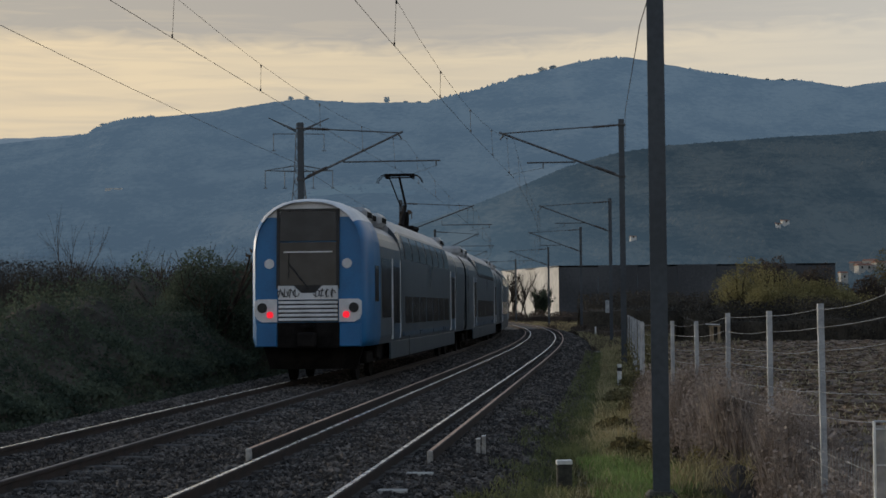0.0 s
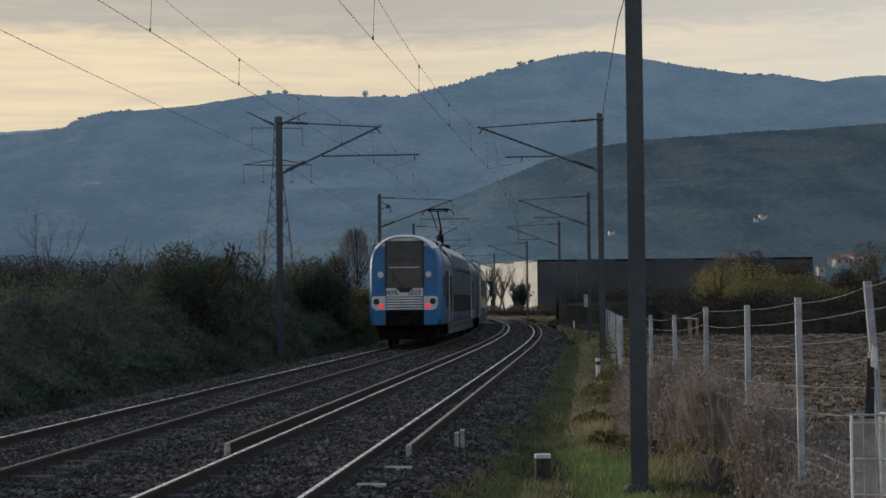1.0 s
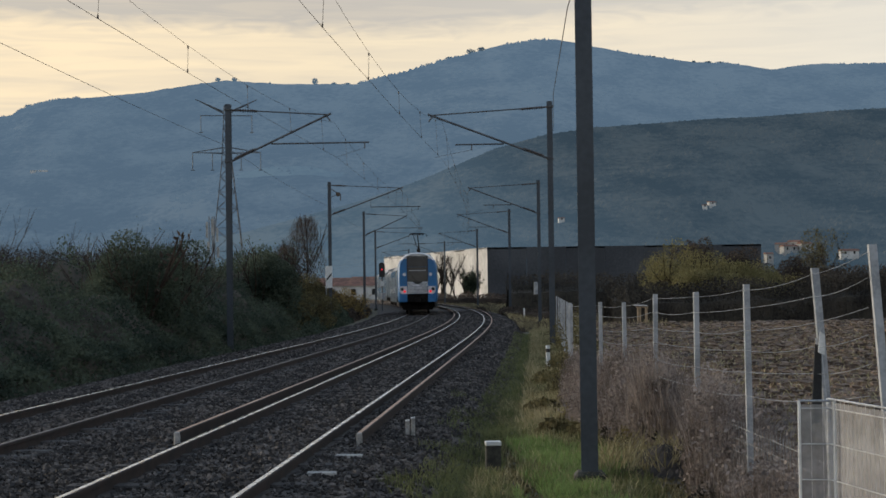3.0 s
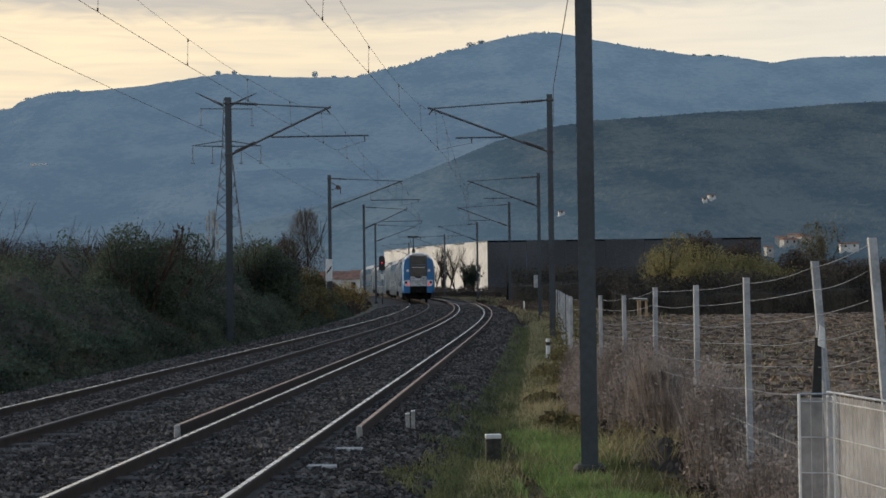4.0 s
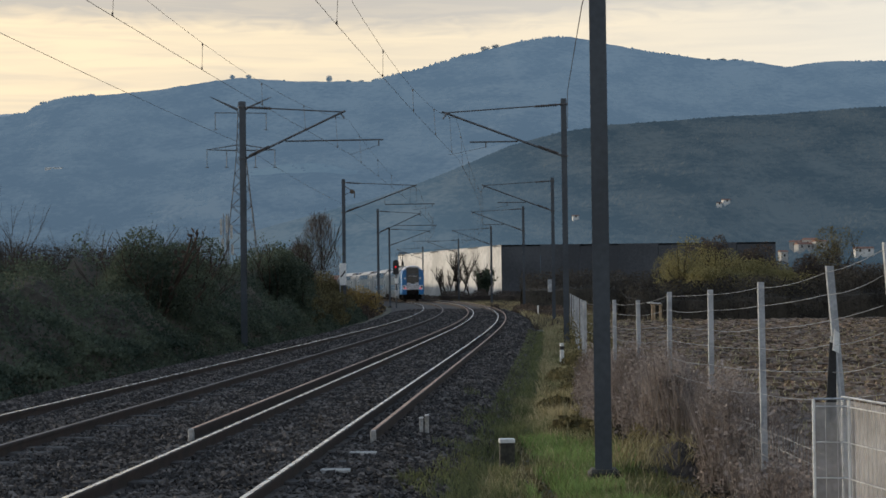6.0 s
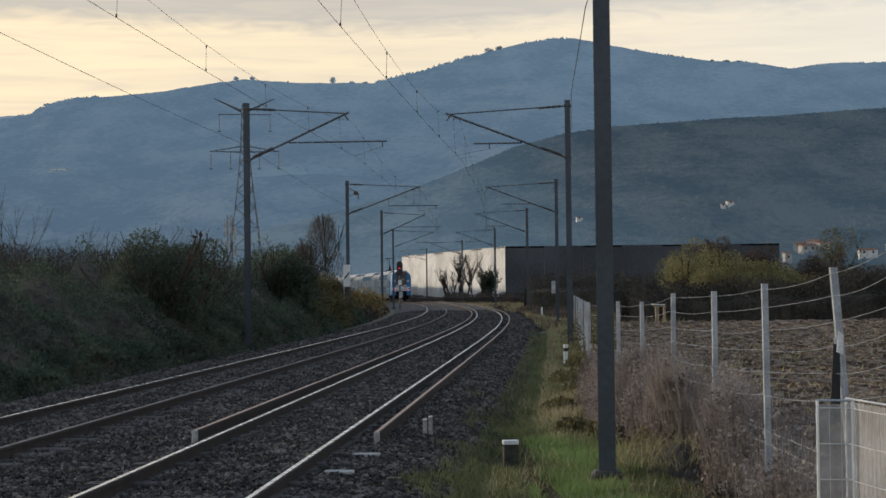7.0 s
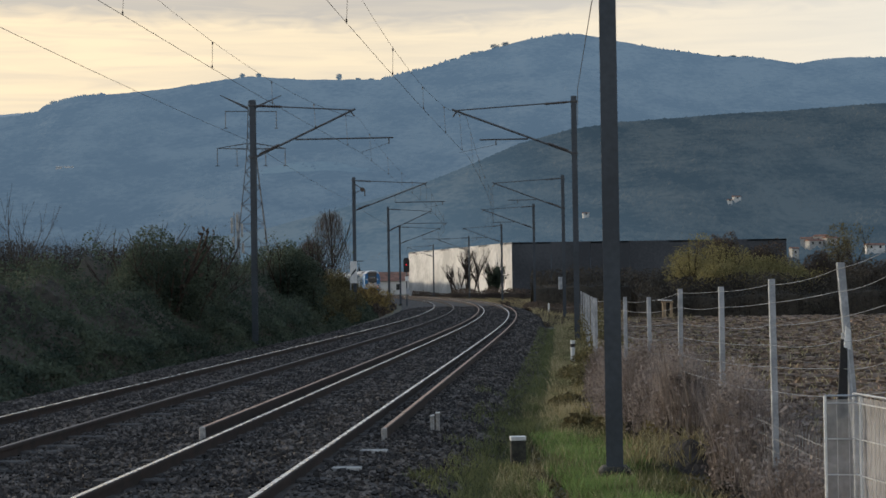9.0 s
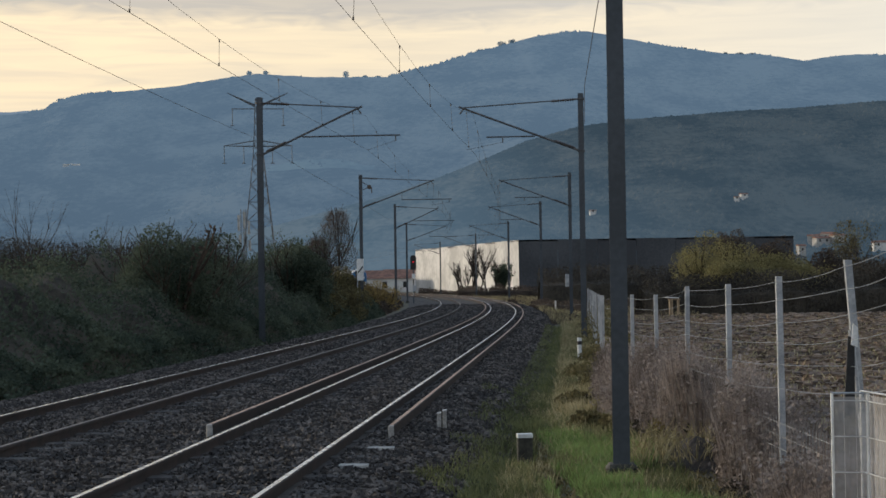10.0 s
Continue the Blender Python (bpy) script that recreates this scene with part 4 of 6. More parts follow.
def make_car(tail):
    th = empty("railway_car", Matrix.Identity(4), "blue and silver double-deck tail car of a regional train" if tail else "silver-grey double-deck middle car of a regional train", "train car", "cars of the regional train")
    L = L_CAR
    if tail:
        bm = bmesh.new()
        body_mesh(bm, [(-L, 1.24, 4.22), (-L + 0.03, 1.275, 4.25), (-L + 0.08, 1.308, 4.272), (-L + 0.16, 1.338, 4.29), (-L + 0.30, 1.366, 4.303), (-L + 0.55, 1.388, 4.313), (-L + 1.0, 1.40, 4.32), (-L + 2.1, 1.40, 4.32)], 3.80)
        part("cab_shell", bm, ["blue", "trainwhite"], th, "glossy blue cab shell", smooth=True)
        tail_face(th)
    start = -L + 2.1 if tail else -L
    bm = bmesh.new()
    body_mesh(bm, [(start, 1.395, 4.0), (-L + 6.3, 1.395, 4.0)], 3.62)
    part("low_body", bm, ["silver", "roofgrey"], th)
    bm = bmesh.new()
    body_mesh(bm, [(-L + 6.3, 1.40, 3.7), (-L + 6.301, 1.40, 4.22), (-L + 6.7, 1.40, 4.32), (L - 6.7, 1.40, 4.32), (L - 6.3, 1.40, 4.2), (L - 6.299, 1.40, 3.6)], 3.75)
    part("deck_body", bm, ["silver", "roofgrey"], th)
    bm = bmesh.new()
    body_mesh(bm, [(L - 6.3, 1.395, 4.0), (L, 1.395, 4.0)], 3.62)
    part("low_body", bm, ["silver", "roofgrey"], th)
    bm = bmesh.new()
    box(bm, (0, 0, 0.66), (2.3, CAR - 7.5, 0.5), 0.05)
    part("underframe", bm, "under", th)
    for sx in (-1, 1):
        bm = bmesh.new()
        box(bm, (sx * 1.34, 0, 0.66), (0.05, CAR - 9.0, 0.44), 0.01)
        part("skirt", bm, "silver", th, "grey side skirt")
    bogie(th, -L + 3.3)
    bogie(th, L - 3.3)
    bm = bmesh.new()
    box(bm, (0, L + 0.12, 2.2), (2.2, 0.55, 2.6), 0.04)
    part("gangway", bm, "under", th, "black bellows between the cars")
    for sx in (-1, 1):
        for k in range(7):
            y = -L + 7.1 + k * 1.82
            for z0, z1 in ((3.05, 3.72), (1.32, 2.05)):
                bm = bmesh.new()
                side_piece(bm, y, y + 1.55, z0, z1, 1.40, 4.32, sx)
                part("window", bm, "glass", th)
        for y in (-L + 4.4, L - 5.9):
            bm = bmesh.new()
            side_piece(bm, y, y + 1.5, 0.95, 3.0, 1.395, 3.66, sx, 0.012)
            door = part("door", bm, "doorblue", th, "dark blue-grey sliding door")
            for dy in (-0.09, 1.5):
                bm = bmesh.new()
                side_piece(bm, y + dy, y + dy + 0.09, 0.95, 3.0, 1.395, 3.66, sx, 0.022)
                part("door_post", bm, "trainwhite", door, "pale door edge")
            for dy in (0.14, 0.82):
                bm = bmesh.new()
                side_piece(bm, y + dy, y + dy + 0.54, 1.35, 2.80, 1.395, 3.66, sx, 0.03)
                part("door_window", bm, "glass", door)
        if tail:
            bm = bmesh.new()
            side_piece(bm, -L + 1.15, -L + 1.75, 1.9, 2.75, 1.40, 4.32, sx, 0.015)
            part("cab_window", bm, "glass", th)
            bm = bmesh.new()
            side_piece(bm, -L + 2.4, -L + 4.1, 1.5, 2.95, 1.395, 3.66, sx, 0.012)
            part("machine_panel", bm, "glass", th, "dark louvred side panel")
    for y0, n in ((-L + 2.6, 3), (L - 5.6, 3)):
        for k in range(n):
            if tail and y0 > 0 and k == 2:
                continue
            y = y0 + 0.7 + k * 1.35
            bm = bmesh.new()
            box(bm, (0.0, y, 4.06), (1.95 - 0.16 * (k % 2), 1.24, 0.36 - 0.08 * (k % 2)), 0.10)
            unit = part("roof_unit", bm, "roofgrey", th, "boxed roof equipment")
            for sx in (-1, 1):
                bm = bmesh.new()
                box(bm, (sx * (0.975 - 0.08 * (k % 2)), y, 4.06), (0.02, 0.8, 0.14), 0.005)
                part("vent", bm, "under", unit, "dark louvred vent")
            bm = bmesh.new()
            box(bm, (0.45, y + 0.1, 4.245 - 0.04 * (k % 2)), (0.42, 0.5, 0.02), 0.005)
            part("hatch", bm, "under", unit, "dark roof hatch")
    for sx in (-1, 1):
        bm = bmesh.new()
        side_piece(bm, -L + 6.6, L - 6.6, 0.98, 1.10, 1.40, 4.32, sx, 0.016)
        part("sill_band", bm, "doorblue", th, "blue-grey band along the sill")
    if tail:
        pantograph(th, -L + 17.8)
    return th


CARS = [make_car(True)]
_mid = make_car(False)
CARS += [_mid] + [copy_thing(_mid, Matrix.Identity(4)) for _ in range(2)]


# ---------------------------------------------------------------- plants
def ground_at(x, y):
    return terrain(x, y)


def blade_mesh(name, roots, heights, widths, lean, rng, mat):
    """Upright tapered blades: roots (n, 3), bent over by lean."""
    k = len(roots)
    a = rng.uniform(0, 2 * math.pi, k)
    side = np.stack([np.cos(a), np.sin(a), np.zeros(k)], -1) * widths[:, None] / 2
    b = rng.uniform(0, 2 * math.pi, k)
    bend = np.stack([np.cos(b), np.sin(b), np.zeros(k)], -1) * (lean * heights * rng.uniform(0.2, 1.0, k))[:, None]
    up = np.zeros((k, 3))
    up[:, 2] = heights
    v = np.stack([roots - side, roots + side, roots + up * 0.55 + bend * 0.35 + side * 0.7, roots + up * 0.55 + bend * 0.35 - side * 0.7, roots + up + bend], 1).reshape(-1, 3)
    q = np.arange(k)[:, None] * 5
    me = bpy.data.meshes.new(name)
    me.from_pydata(v.tolist(), [], (q + [0, 1, 2, 3]).tolist() + (q + [3, 2, 4]).tolist())
    me.materials.append(MAT[mat])
    return me


def leaf_arrays(points, size, rng, squash=1.0):
    """Small pointed leaves (two triangles each), turned at random."""
    k = len(points)
    d = rng.normal(size=(k, 3))
    d /= np.linalg.norm(d, axis=1, keepdims=True)
    e = np.cross(d, rng.normal(size=(k, 3)))
    e /= np.linalg.norm(e, axis=1, keepdims=True) + 1e-9
    r = (size * rng.uniform(0.6, 1.4, k))[:, None]
    v = np.stack([points - d * r, points + e * r * 0.55, points + d * r, points - e * r * 0.55], 1).reshape(-1, 3)
    f = np.arange(k)[:, None] * 4 + [0, 1, 2, 3]
    return v, f


def leaf_mesh(name, points, size, rng, mat):
    v, f = leaf_arrays(np.asarray(points), size, rng)
    me = bpy.data.meshes.new(name)
    me.from_pydata(v.tolist(), [], f.tolist())
    me.materials.append(MAT[mat])
    return me


def limbs(bm, base, way, length, r, rnd, depth, tips, spread=0.5, bits=3, up=0.15):
    """A limb that bends, tapers and forks."""
    p, d = Vector(base), Vector(way).normalized()
    n = 4 if depth > 1 else 3
    pts = [p.copy()]
    for k in range(n):
        d = (d + Vector((rnd.uniform(-1, 1), rnd.uniform(-1, 1), rnd.uniform(-0.6, 1))) * 0.16 + Vector((0, 0, up * 0.3))).normalized()
        q = p + d * length / n
        rod(bm, p, q, r * (1 - 0.16 * k), r * (1 - 0.16 * (k + 1)), 5 if depth > 1 else 3)
        p = q
        pts.append(p.copy())
        if depth > 0 and k >= n - 3:
            for _ in range(bits if k == n - 1 else max(1, bits - 2)):
                side = Vector((rnd.uniform(-1, 1), rnd.uniform(-1, 1), rnd.uniform(-0.3, 0.9)))
                limbs(bm, p, (d * (1 - spread) + side * spread), length * rnd.uniform(0.5, 0.72), r * 0.5, rnd, depth - 1, tips, spread, bits, up)
    tips += pts[1:] if depth <= 1 else []
    return tips


def tree(name, x, y, height, width, label, leaf="", count=0, size=0.1, seed=1, depth=3, stems=1, bark="twig", fill=0.8, z=None, spread=0.5, low=0.25, group="", grow=1.0, r0=0.0):
    rnd, rng = random.Random(seed), np.random.default_rng(seed)
    z = ground_at(x, y) if z is None else z
    th = empty(name, pose(x, y, z), label, "tree" if "tree" in name else "bush", group)
    tips = []
    for k in range(stems):
        bm = bmesh.new()
        a = 2 * math.pi * k / max(stems, 1) + rnd.uniform(-0.4, 0.4)
        out = 0.0 if stems == 1 else width * 0.12
        way = Vector((math.cos(a) * 0.35 * (stems > 1), math.sin(a) * 0.35 * (stems > 1), 1))
        limbs(bm, (out * math.cos(a), out * math.sin(a), -0.15), way, height * 0.5 * grow, r0 or height * 0.022 * (1.0 if stems == 1 else 0.7), rnd, depth, tips, spread)
        part("trunk" if stems == 1 else "stem", bm, bark, th)
    if leaf:
        tp = np.array([t for t in tips] or [(0, 0, height * 0.6)])
        lump = rng.normal(size=(9, 3)) * [width * 0.22, width * 0.22, height * 0.14] + [0, 0, height * (0.5 + low * 0.4)]
        m = int(count * fill)
        c = lump[rng.integers(0, 9, m)]
        d = rng.normal(size=(m, 3))
        d /= np.linalg.norm(d, axis=1, keepdims=True)
        rad = rng.uniform(0.55, 1.05, (m, 1)) ** 0.5
        pts = c + d * rad * [width * 0.28, width * 0.28, height * 0.26]
        tp = tp[rng.integers(0, len(tp), count - m)] + rng.normal(size=(count - m, 3)) * width * 0.07
        pts = np.concatenate([pts, tp])
        pts = pts[(pts[:, 2] > 0.05) & (pts[:, 2] < height * 1.08)]
        ob = new("crown", leaf_mesh("crown", pts, size, rng, leaf))
        ob.parent = th
        ob["label"] = "uneven leafy crown"
    return th


def hedge_top(s):
    return float(np.interp(s, [-20, 4, 9, 15, 24, 34, 44, 52, 60, 75, 85, 110, 140, 200, 330], [0.8, 0.85, 1.2, 1.95, 2.2, 2.5, 2.4, 2.7, 2.6, 2.5, 2.3, 1.9, 1.5, 1.6, 1.8]))


def hedge(name, s0, s1, o_front, depth, top, label, mat, count, size, seed, lump=0.5, core_mat=None, drop=0.45):
    """A sprawling thicket along the line: a solid core, coloured dark for inner shade, and a coat of single leaves."""
    rng = np.random.default_rng(seed)

    def height(s, d):
        h = top(s) * (0.30 + 0.70 * min(1.0, d / (depth * 0.55)) ** 0.8)
        h *= 1 + lump * (noise.noise((s * 0.30, d * 0.5, seed)) + 0.6 * noise.noise((s * 0.9, d * 1.1, seed + 5))) * 0.8
        return max(0.05, h)

    th = empty(name, Matrix.Identity(4), label, "hedge", kind="stuff")
    ns, nd = int((s1 - s0) / 0.6), 10
    verts = []
    for i in range(ns + 1):
        s = s0 + (s1 - s0) * i / ns
        for j in range(nd + 1):
            d = depth * j / nd
            wob = 0.35 * noise.noise((s * 0.5, 2.0, seed))
            z = height(s, d) * (0.86 if j else 0.2) - drop
            verts.append(on_line(s, o_front - d + wob - max(0.0, min(1.0, (s - 58) / 15)) * 0.9 * (s1 < 100), z))
    w = nd + 1
    faces = [(i * w + j, i * w + j + 1, (i + 1) * w + j + 1, (i + 1) * w + j) for i in range(ns) for j in range(nd)]
    # added solid sheet that blocks light; its dark colour stands for shade between leaves
    core = raw("light_block_core", verts, faces, core_mat or mat, th)
    s = rng.uniform(s0, s1, count) if s1 < 90 else s0 + (s1 - s0) * rng.uniform(0, 1, count) ** 1.5
    d = depth * rng.uniform(0, 1, count) ** 1.7
    pts = []
    for a, b, r in zip(s, d, rng.uniform(0, 1, count)):
        wob = 0.35 * noise.noise((a * 0.5, 2.0, seed))
        h = height(a, b)
        pts.append((*on_line(a, o_front - b + wob + rng.uniform(-0.12, 0.12) - max(0.0, min(1.0, (a - 58) / 15)) * 0.9 * (s1 < 100))[:2], h * (0.80 + 0.26 * r) - drop if r > 0.25 else h * r * 3.2 - drop))
    # runners that hang over the front down to the stones
    m = count // 5
    for a, b, r in zip(rng.uniform(s0, s1, m), rng.uniform(-0.45, 0.5, m), rng.uniform(0, 1, m)):
        wob = 0.35 * noise.noise((a * 0.5, 2.0, seed))
        back = max(0.0, min(1.0, (a - 58) / 15)) * 0.9 * (s1 < 100)
        h = top(a) * (0.10 + 0.34 * max(0.0, min(1.0, (b + 0.45) / 0.9))) * (1 + 0.5 * noise.noise((a * 0.8, b, seed + 9)))
        pts.append((*on_line(a, o_front - b + wob - back)[:2], h * r - drop))
    ob = new("leaves", leaf_mesh("leaves", pts, size, rng, mat))
    ob.parent = th
    return th


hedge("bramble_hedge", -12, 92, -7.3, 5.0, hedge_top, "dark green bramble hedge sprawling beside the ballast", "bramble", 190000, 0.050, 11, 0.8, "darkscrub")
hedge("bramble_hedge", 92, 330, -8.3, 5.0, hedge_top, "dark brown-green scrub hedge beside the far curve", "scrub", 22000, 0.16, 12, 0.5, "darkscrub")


def leaf_bank(name, label, x0, x1, y0, y1, height, count, size, seed, mat, rag=0.3):
    """A ragged bank of scrub: an added light-blocking core under many small leaves and twigs."""
    rng = np.random.default_rng(seed)

    def top(x):
        return height * (1 + rag * (noise.noise((x * 0.18, seed, 0)) + 0.7 * noise.noise((x * 0.6, seed, 4)) + 0.35 * noise.noise((x * 2.0, seed, 8))))

    th = empty(name, Matrix.Identity(4), label, "scrub", kind="stuff")
    n = int((x1 - x0) / 0.5)
    verts = []
    for i in range(n + 1):
        x = x0 + (x1 - x0) * i / n
        h = top(x) * 0.62 - 0.45
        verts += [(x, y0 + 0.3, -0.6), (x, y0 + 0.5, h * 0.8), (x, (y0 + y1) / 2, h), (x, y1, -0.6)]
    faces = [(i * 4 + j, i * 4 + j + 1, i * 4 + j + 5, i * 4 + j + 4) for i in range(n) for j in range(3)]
    # solid filler, no real growth: stops light from passing through the bank
    raw("light_block_core", verts, faces, mat, th)
    x, y = rng.uniform(x0, x1, count), rng.uniform(y0, y1, count)
    z = np.array([top(a) for a in x]) * (1 - 0.6 * abs(2 * (y - y0) / (y1 - y0) - 1) ** 2) * rng.uniform(0.1, 1.08, count) ** 0.6 - 0.45
    ob = new("leaves", leaf_mesh("leaves", np.stack([x, y, z], -1), size, rng, mat))
    ob.parent = th
    k = count // 4
    xs = rng.uniform(x0, x1, k)
    root = np.stack([xs, rng.uniform(y0, y1, k), np.full(k, -0.5)], -1)
    ob = new("shoots", blade_mesh("shoots", root, np.array([top(a) for a in xs]) * rng.uniform(0.7, 1.18, k), np.full(k, 0.022), 0.22, rng, mat))
    ob.parent = th
    return th


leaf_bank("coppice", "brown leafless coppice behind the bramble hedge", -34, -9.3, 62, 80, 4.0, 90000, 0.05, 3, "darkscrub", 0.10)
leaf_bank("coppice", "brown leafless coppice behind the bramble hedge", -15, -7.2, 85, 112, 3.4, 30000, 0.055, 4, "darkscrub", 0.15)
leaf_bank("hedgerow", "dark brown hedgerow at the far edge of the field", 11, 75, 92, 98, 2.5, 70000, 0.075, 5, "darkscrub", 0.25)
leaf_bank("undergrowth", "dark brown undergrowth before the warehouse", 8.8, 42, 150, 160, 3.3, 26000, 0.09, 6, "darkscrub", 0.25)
leaf_bank("undergrowth", "low brown scrub and dead grass beside the far curve", 6.6, 15, 118, 132, 0.75, 9000, 0.06, 16, "scrub", 0.6)
leaf_bank("undergrowth", "low dark scrub at the warehouse's foot", 2.0, 14, 226, 236, 1.5, 6000, 0.10, 7, "scrub", 0.4)
leaf_bank("undergrowth", "low dark scrub beside the far curve", -4, 4.5, 268, 276, 0.9, 1500, 0.14, 8, "scrub", 0.6)

# trees of the near side
tree("elder_bush", -8.2, 51.5, 4.3, 3.0, "dark evergreen bush with thin bare shoots above the hedge", "bramble", 20000, 0.042, 5, 2, 4, fill=0.98, low=0.2)
tree("elder_bush", -8.2, 56.5, 3.6, 2.6, "dark evergreen bush with thin bare shoots above the hedge", "bramble", 14000, 0.042, 6, 2, 4, fill=0.98)
tree("ivy_tree", -6.25, 76.0, 4.7, 3.2, "squat dark tree wrapped in ivy beside the line", "bramble", 26000, 0.05, 7, 2, 3, fill=0.97, low=0.1)
tree("ivy_tree", -7.5, 80.0, 4.4, 3.2, "squat dark tree wrapped in ivy beside the line", "bramble", 20000, 0.05, 8, 2, 3, fill=0.97, low=0.1)
tree("bare_tree", -16.9, 68.0, 6.4, 3.5, "thin leafless sapling standing over the coppice", "", 0, 0.1, 21, 2, 1, r0=0.035, spread=0.4)
tree("bare_tree", -15.7, 67.0, 6.3, 3.5, "thin leafless sapling standing over the coppice", "", 0, 0.1, 22, 2, 1, r0=0.035, spread=0.4)
tree("bare_tree", -15.0, 69.0, 5.2, 3.0, "thin leafless sapling standing over the coppice", "", 0, 0.1, 23, 2, 1, r0=0.035, spread=0.45)
tree("bare_tree", -8.1, 51.0, 5.0, 1.6, "thin leafless sapling standing over the hedge", "scrub", 60, 0.09, 24, 1, 1, spread=0.3, fill=0.0)
tree("autumn_bush", -4.9, 112.0, 2.3, 2.4, "orange-brown autumn bush beside the line", "autumnleaf", 1700, 0.055, 31, 2, 3)
tree("autumn_bush", -4.3, 122.0, 2.3, 2.2, "amber autumn bush beside the line", "autumnleaf", 1500, 0.055, 32, 2, 3)


for n, (along, h) in enumerate([(56, 1.7), (63, 2.0), (69, 1.6), (76, 2.1), (84, 1.9)]):
    spot_ = on_line(along, -8.0 - 0.05 * max(0, along - 60))
    tree("scrub_bush", spot_.x, spot_.y, h, 2.4, "brown-green scrubby bush at the foot of the hedge", "brownleaf", 6000, 0.045, 120 + n, 2, 3, fill=0.9, low=0.0, group="scrubby bushes along the hedge")


def twig_tree(x, y, height, width, seed):
    """A narrow leafless tree: a slim trunk in a close sheaf of fine upright twigs."""
    rng, rnd = np.random.default_rng(seed), random.Random(seed)
    z = ground_at(x, y)
    th = empty("bare_tree", pose(x, y, z), "brown leafless tree with a dense haze of upright twigs", "tree")
    bm = bmesh.new()
    limbs(bm, (0, 0, -0.15), (0.05, 0, 1), height * 0.5, 0.07, rnd, 2, [], 0.28)
    part("trunk", bm, "twig", th)
    k = int(2300 * width)
    h = height * (0.18 + 0.78 * rng.uniform(0, 1, k) ** 1.1)
    a = rng.uniform(0, 6.28, k)
    lobe = np.array([1 + 0.45 * noise.noise((math.cos(b) * 1.5, math.sin(b) * 1.5, c * 0.7 + seed)) for b, c in zip(a, h)])
    r = width / 2 * np.sqrt(np.clip(1.02 - (h / height) ** 2.6, 0, 1)) * rng.uniform(0, 1, k) ** 0.5 * lobe
    root = np.stack([r * np.cos(a) + 0.06 * h * (h / height), r * np.sin(a), h - 0.35], -1)
    ob = new("twig_haze", blade_mesh("twig_haze", root, rng.uniform(0.15, 0.55, k), np.full(k, 0.013), 1.2, rng, "scrub"))
    ob.parent = th
    ob["label"] = "fine brown twigs"
    ob["kind"] = "stuff"
    return th


twig_tree(-6.95, 105.0, 7.1, 3.3, 9)
twig_tree(-8.0, 104.0, 5.3, 2.8, 10)
tree("scrub_bush", -6.0, 99.0, 2.9, 2.6, "brown-green scrubby bush beside the line", "brownleaf", 9000, 0.05, 33, 2, 3, fill=0.9)

# willows and trees at the far edge of the field
for n, (x, y, h, w) in enumerate([(16.0, 104, 4.9, 3.6), (18.4, 106, 4.3, 3.6), (20.6, 105, 3.9, 3.6), (22.6, 106, 3.1, 3.2), (17.2, 101, 3.4, 3.4), (20.0, 100, 3.0, 3.6)]):
    tree("willow_tree", x, y, h, w, "yellow-green willow at the far edge of the field", "yellowleaf", 9000, 0.055, 40 + n, 2, 3, fill=0.8, group="willows behind the field")
for n, (x, y, h, w) in enumerate([(20.9, 122, 5.3, 2.2), (24.2, 124, 4.8, 3.0), (27.6, 120, 3.9, 5.0), (31, 122, 3.4, 5.0), (34.5, 120, 3.6, 5.0), (29.5, 130, 4.0, 2.4)]):
    tree("dark_tree", x, y, h, w, "dark bare-crowned tree behind the willows", "scrub", 6500, 0.075, 60 + n, 2, 3, fill=0.8, group="dark trees behind the field")
tree("autumn_tree", 36.5, 150, 6.6, 3.6, "orange-tinted autumn tree behind the field", "brownleaf", 6000, 0.08, 77, 2, 2)

# lopped trees before the warehouse
for n, (x, y, h) in enumerate([(3.6, 238, 5.0), (4.7, 238.5, 6.6), (6.6, 240, 5.2), (8.0, 239, 4.6), (2.9, 239, 4.0)]):
    tree("lopped_tree", x, y, h, 2.4, "dark lopped tree with upright limbs before the white wall", "", 0, 0.1, 90 + n, 3, 2 + n % 2, bark="bark", spread=0.34, group="lopped trees", grow=1.0, r0=0.16, z=-0.4)
tree("ivy_tree", 8.6, 238, 4.6, 1.3, "narrow dark ivy-clad tree before the white wall", "bramble", 3000, 0.15, 97, 2, 2, z=-0.4)


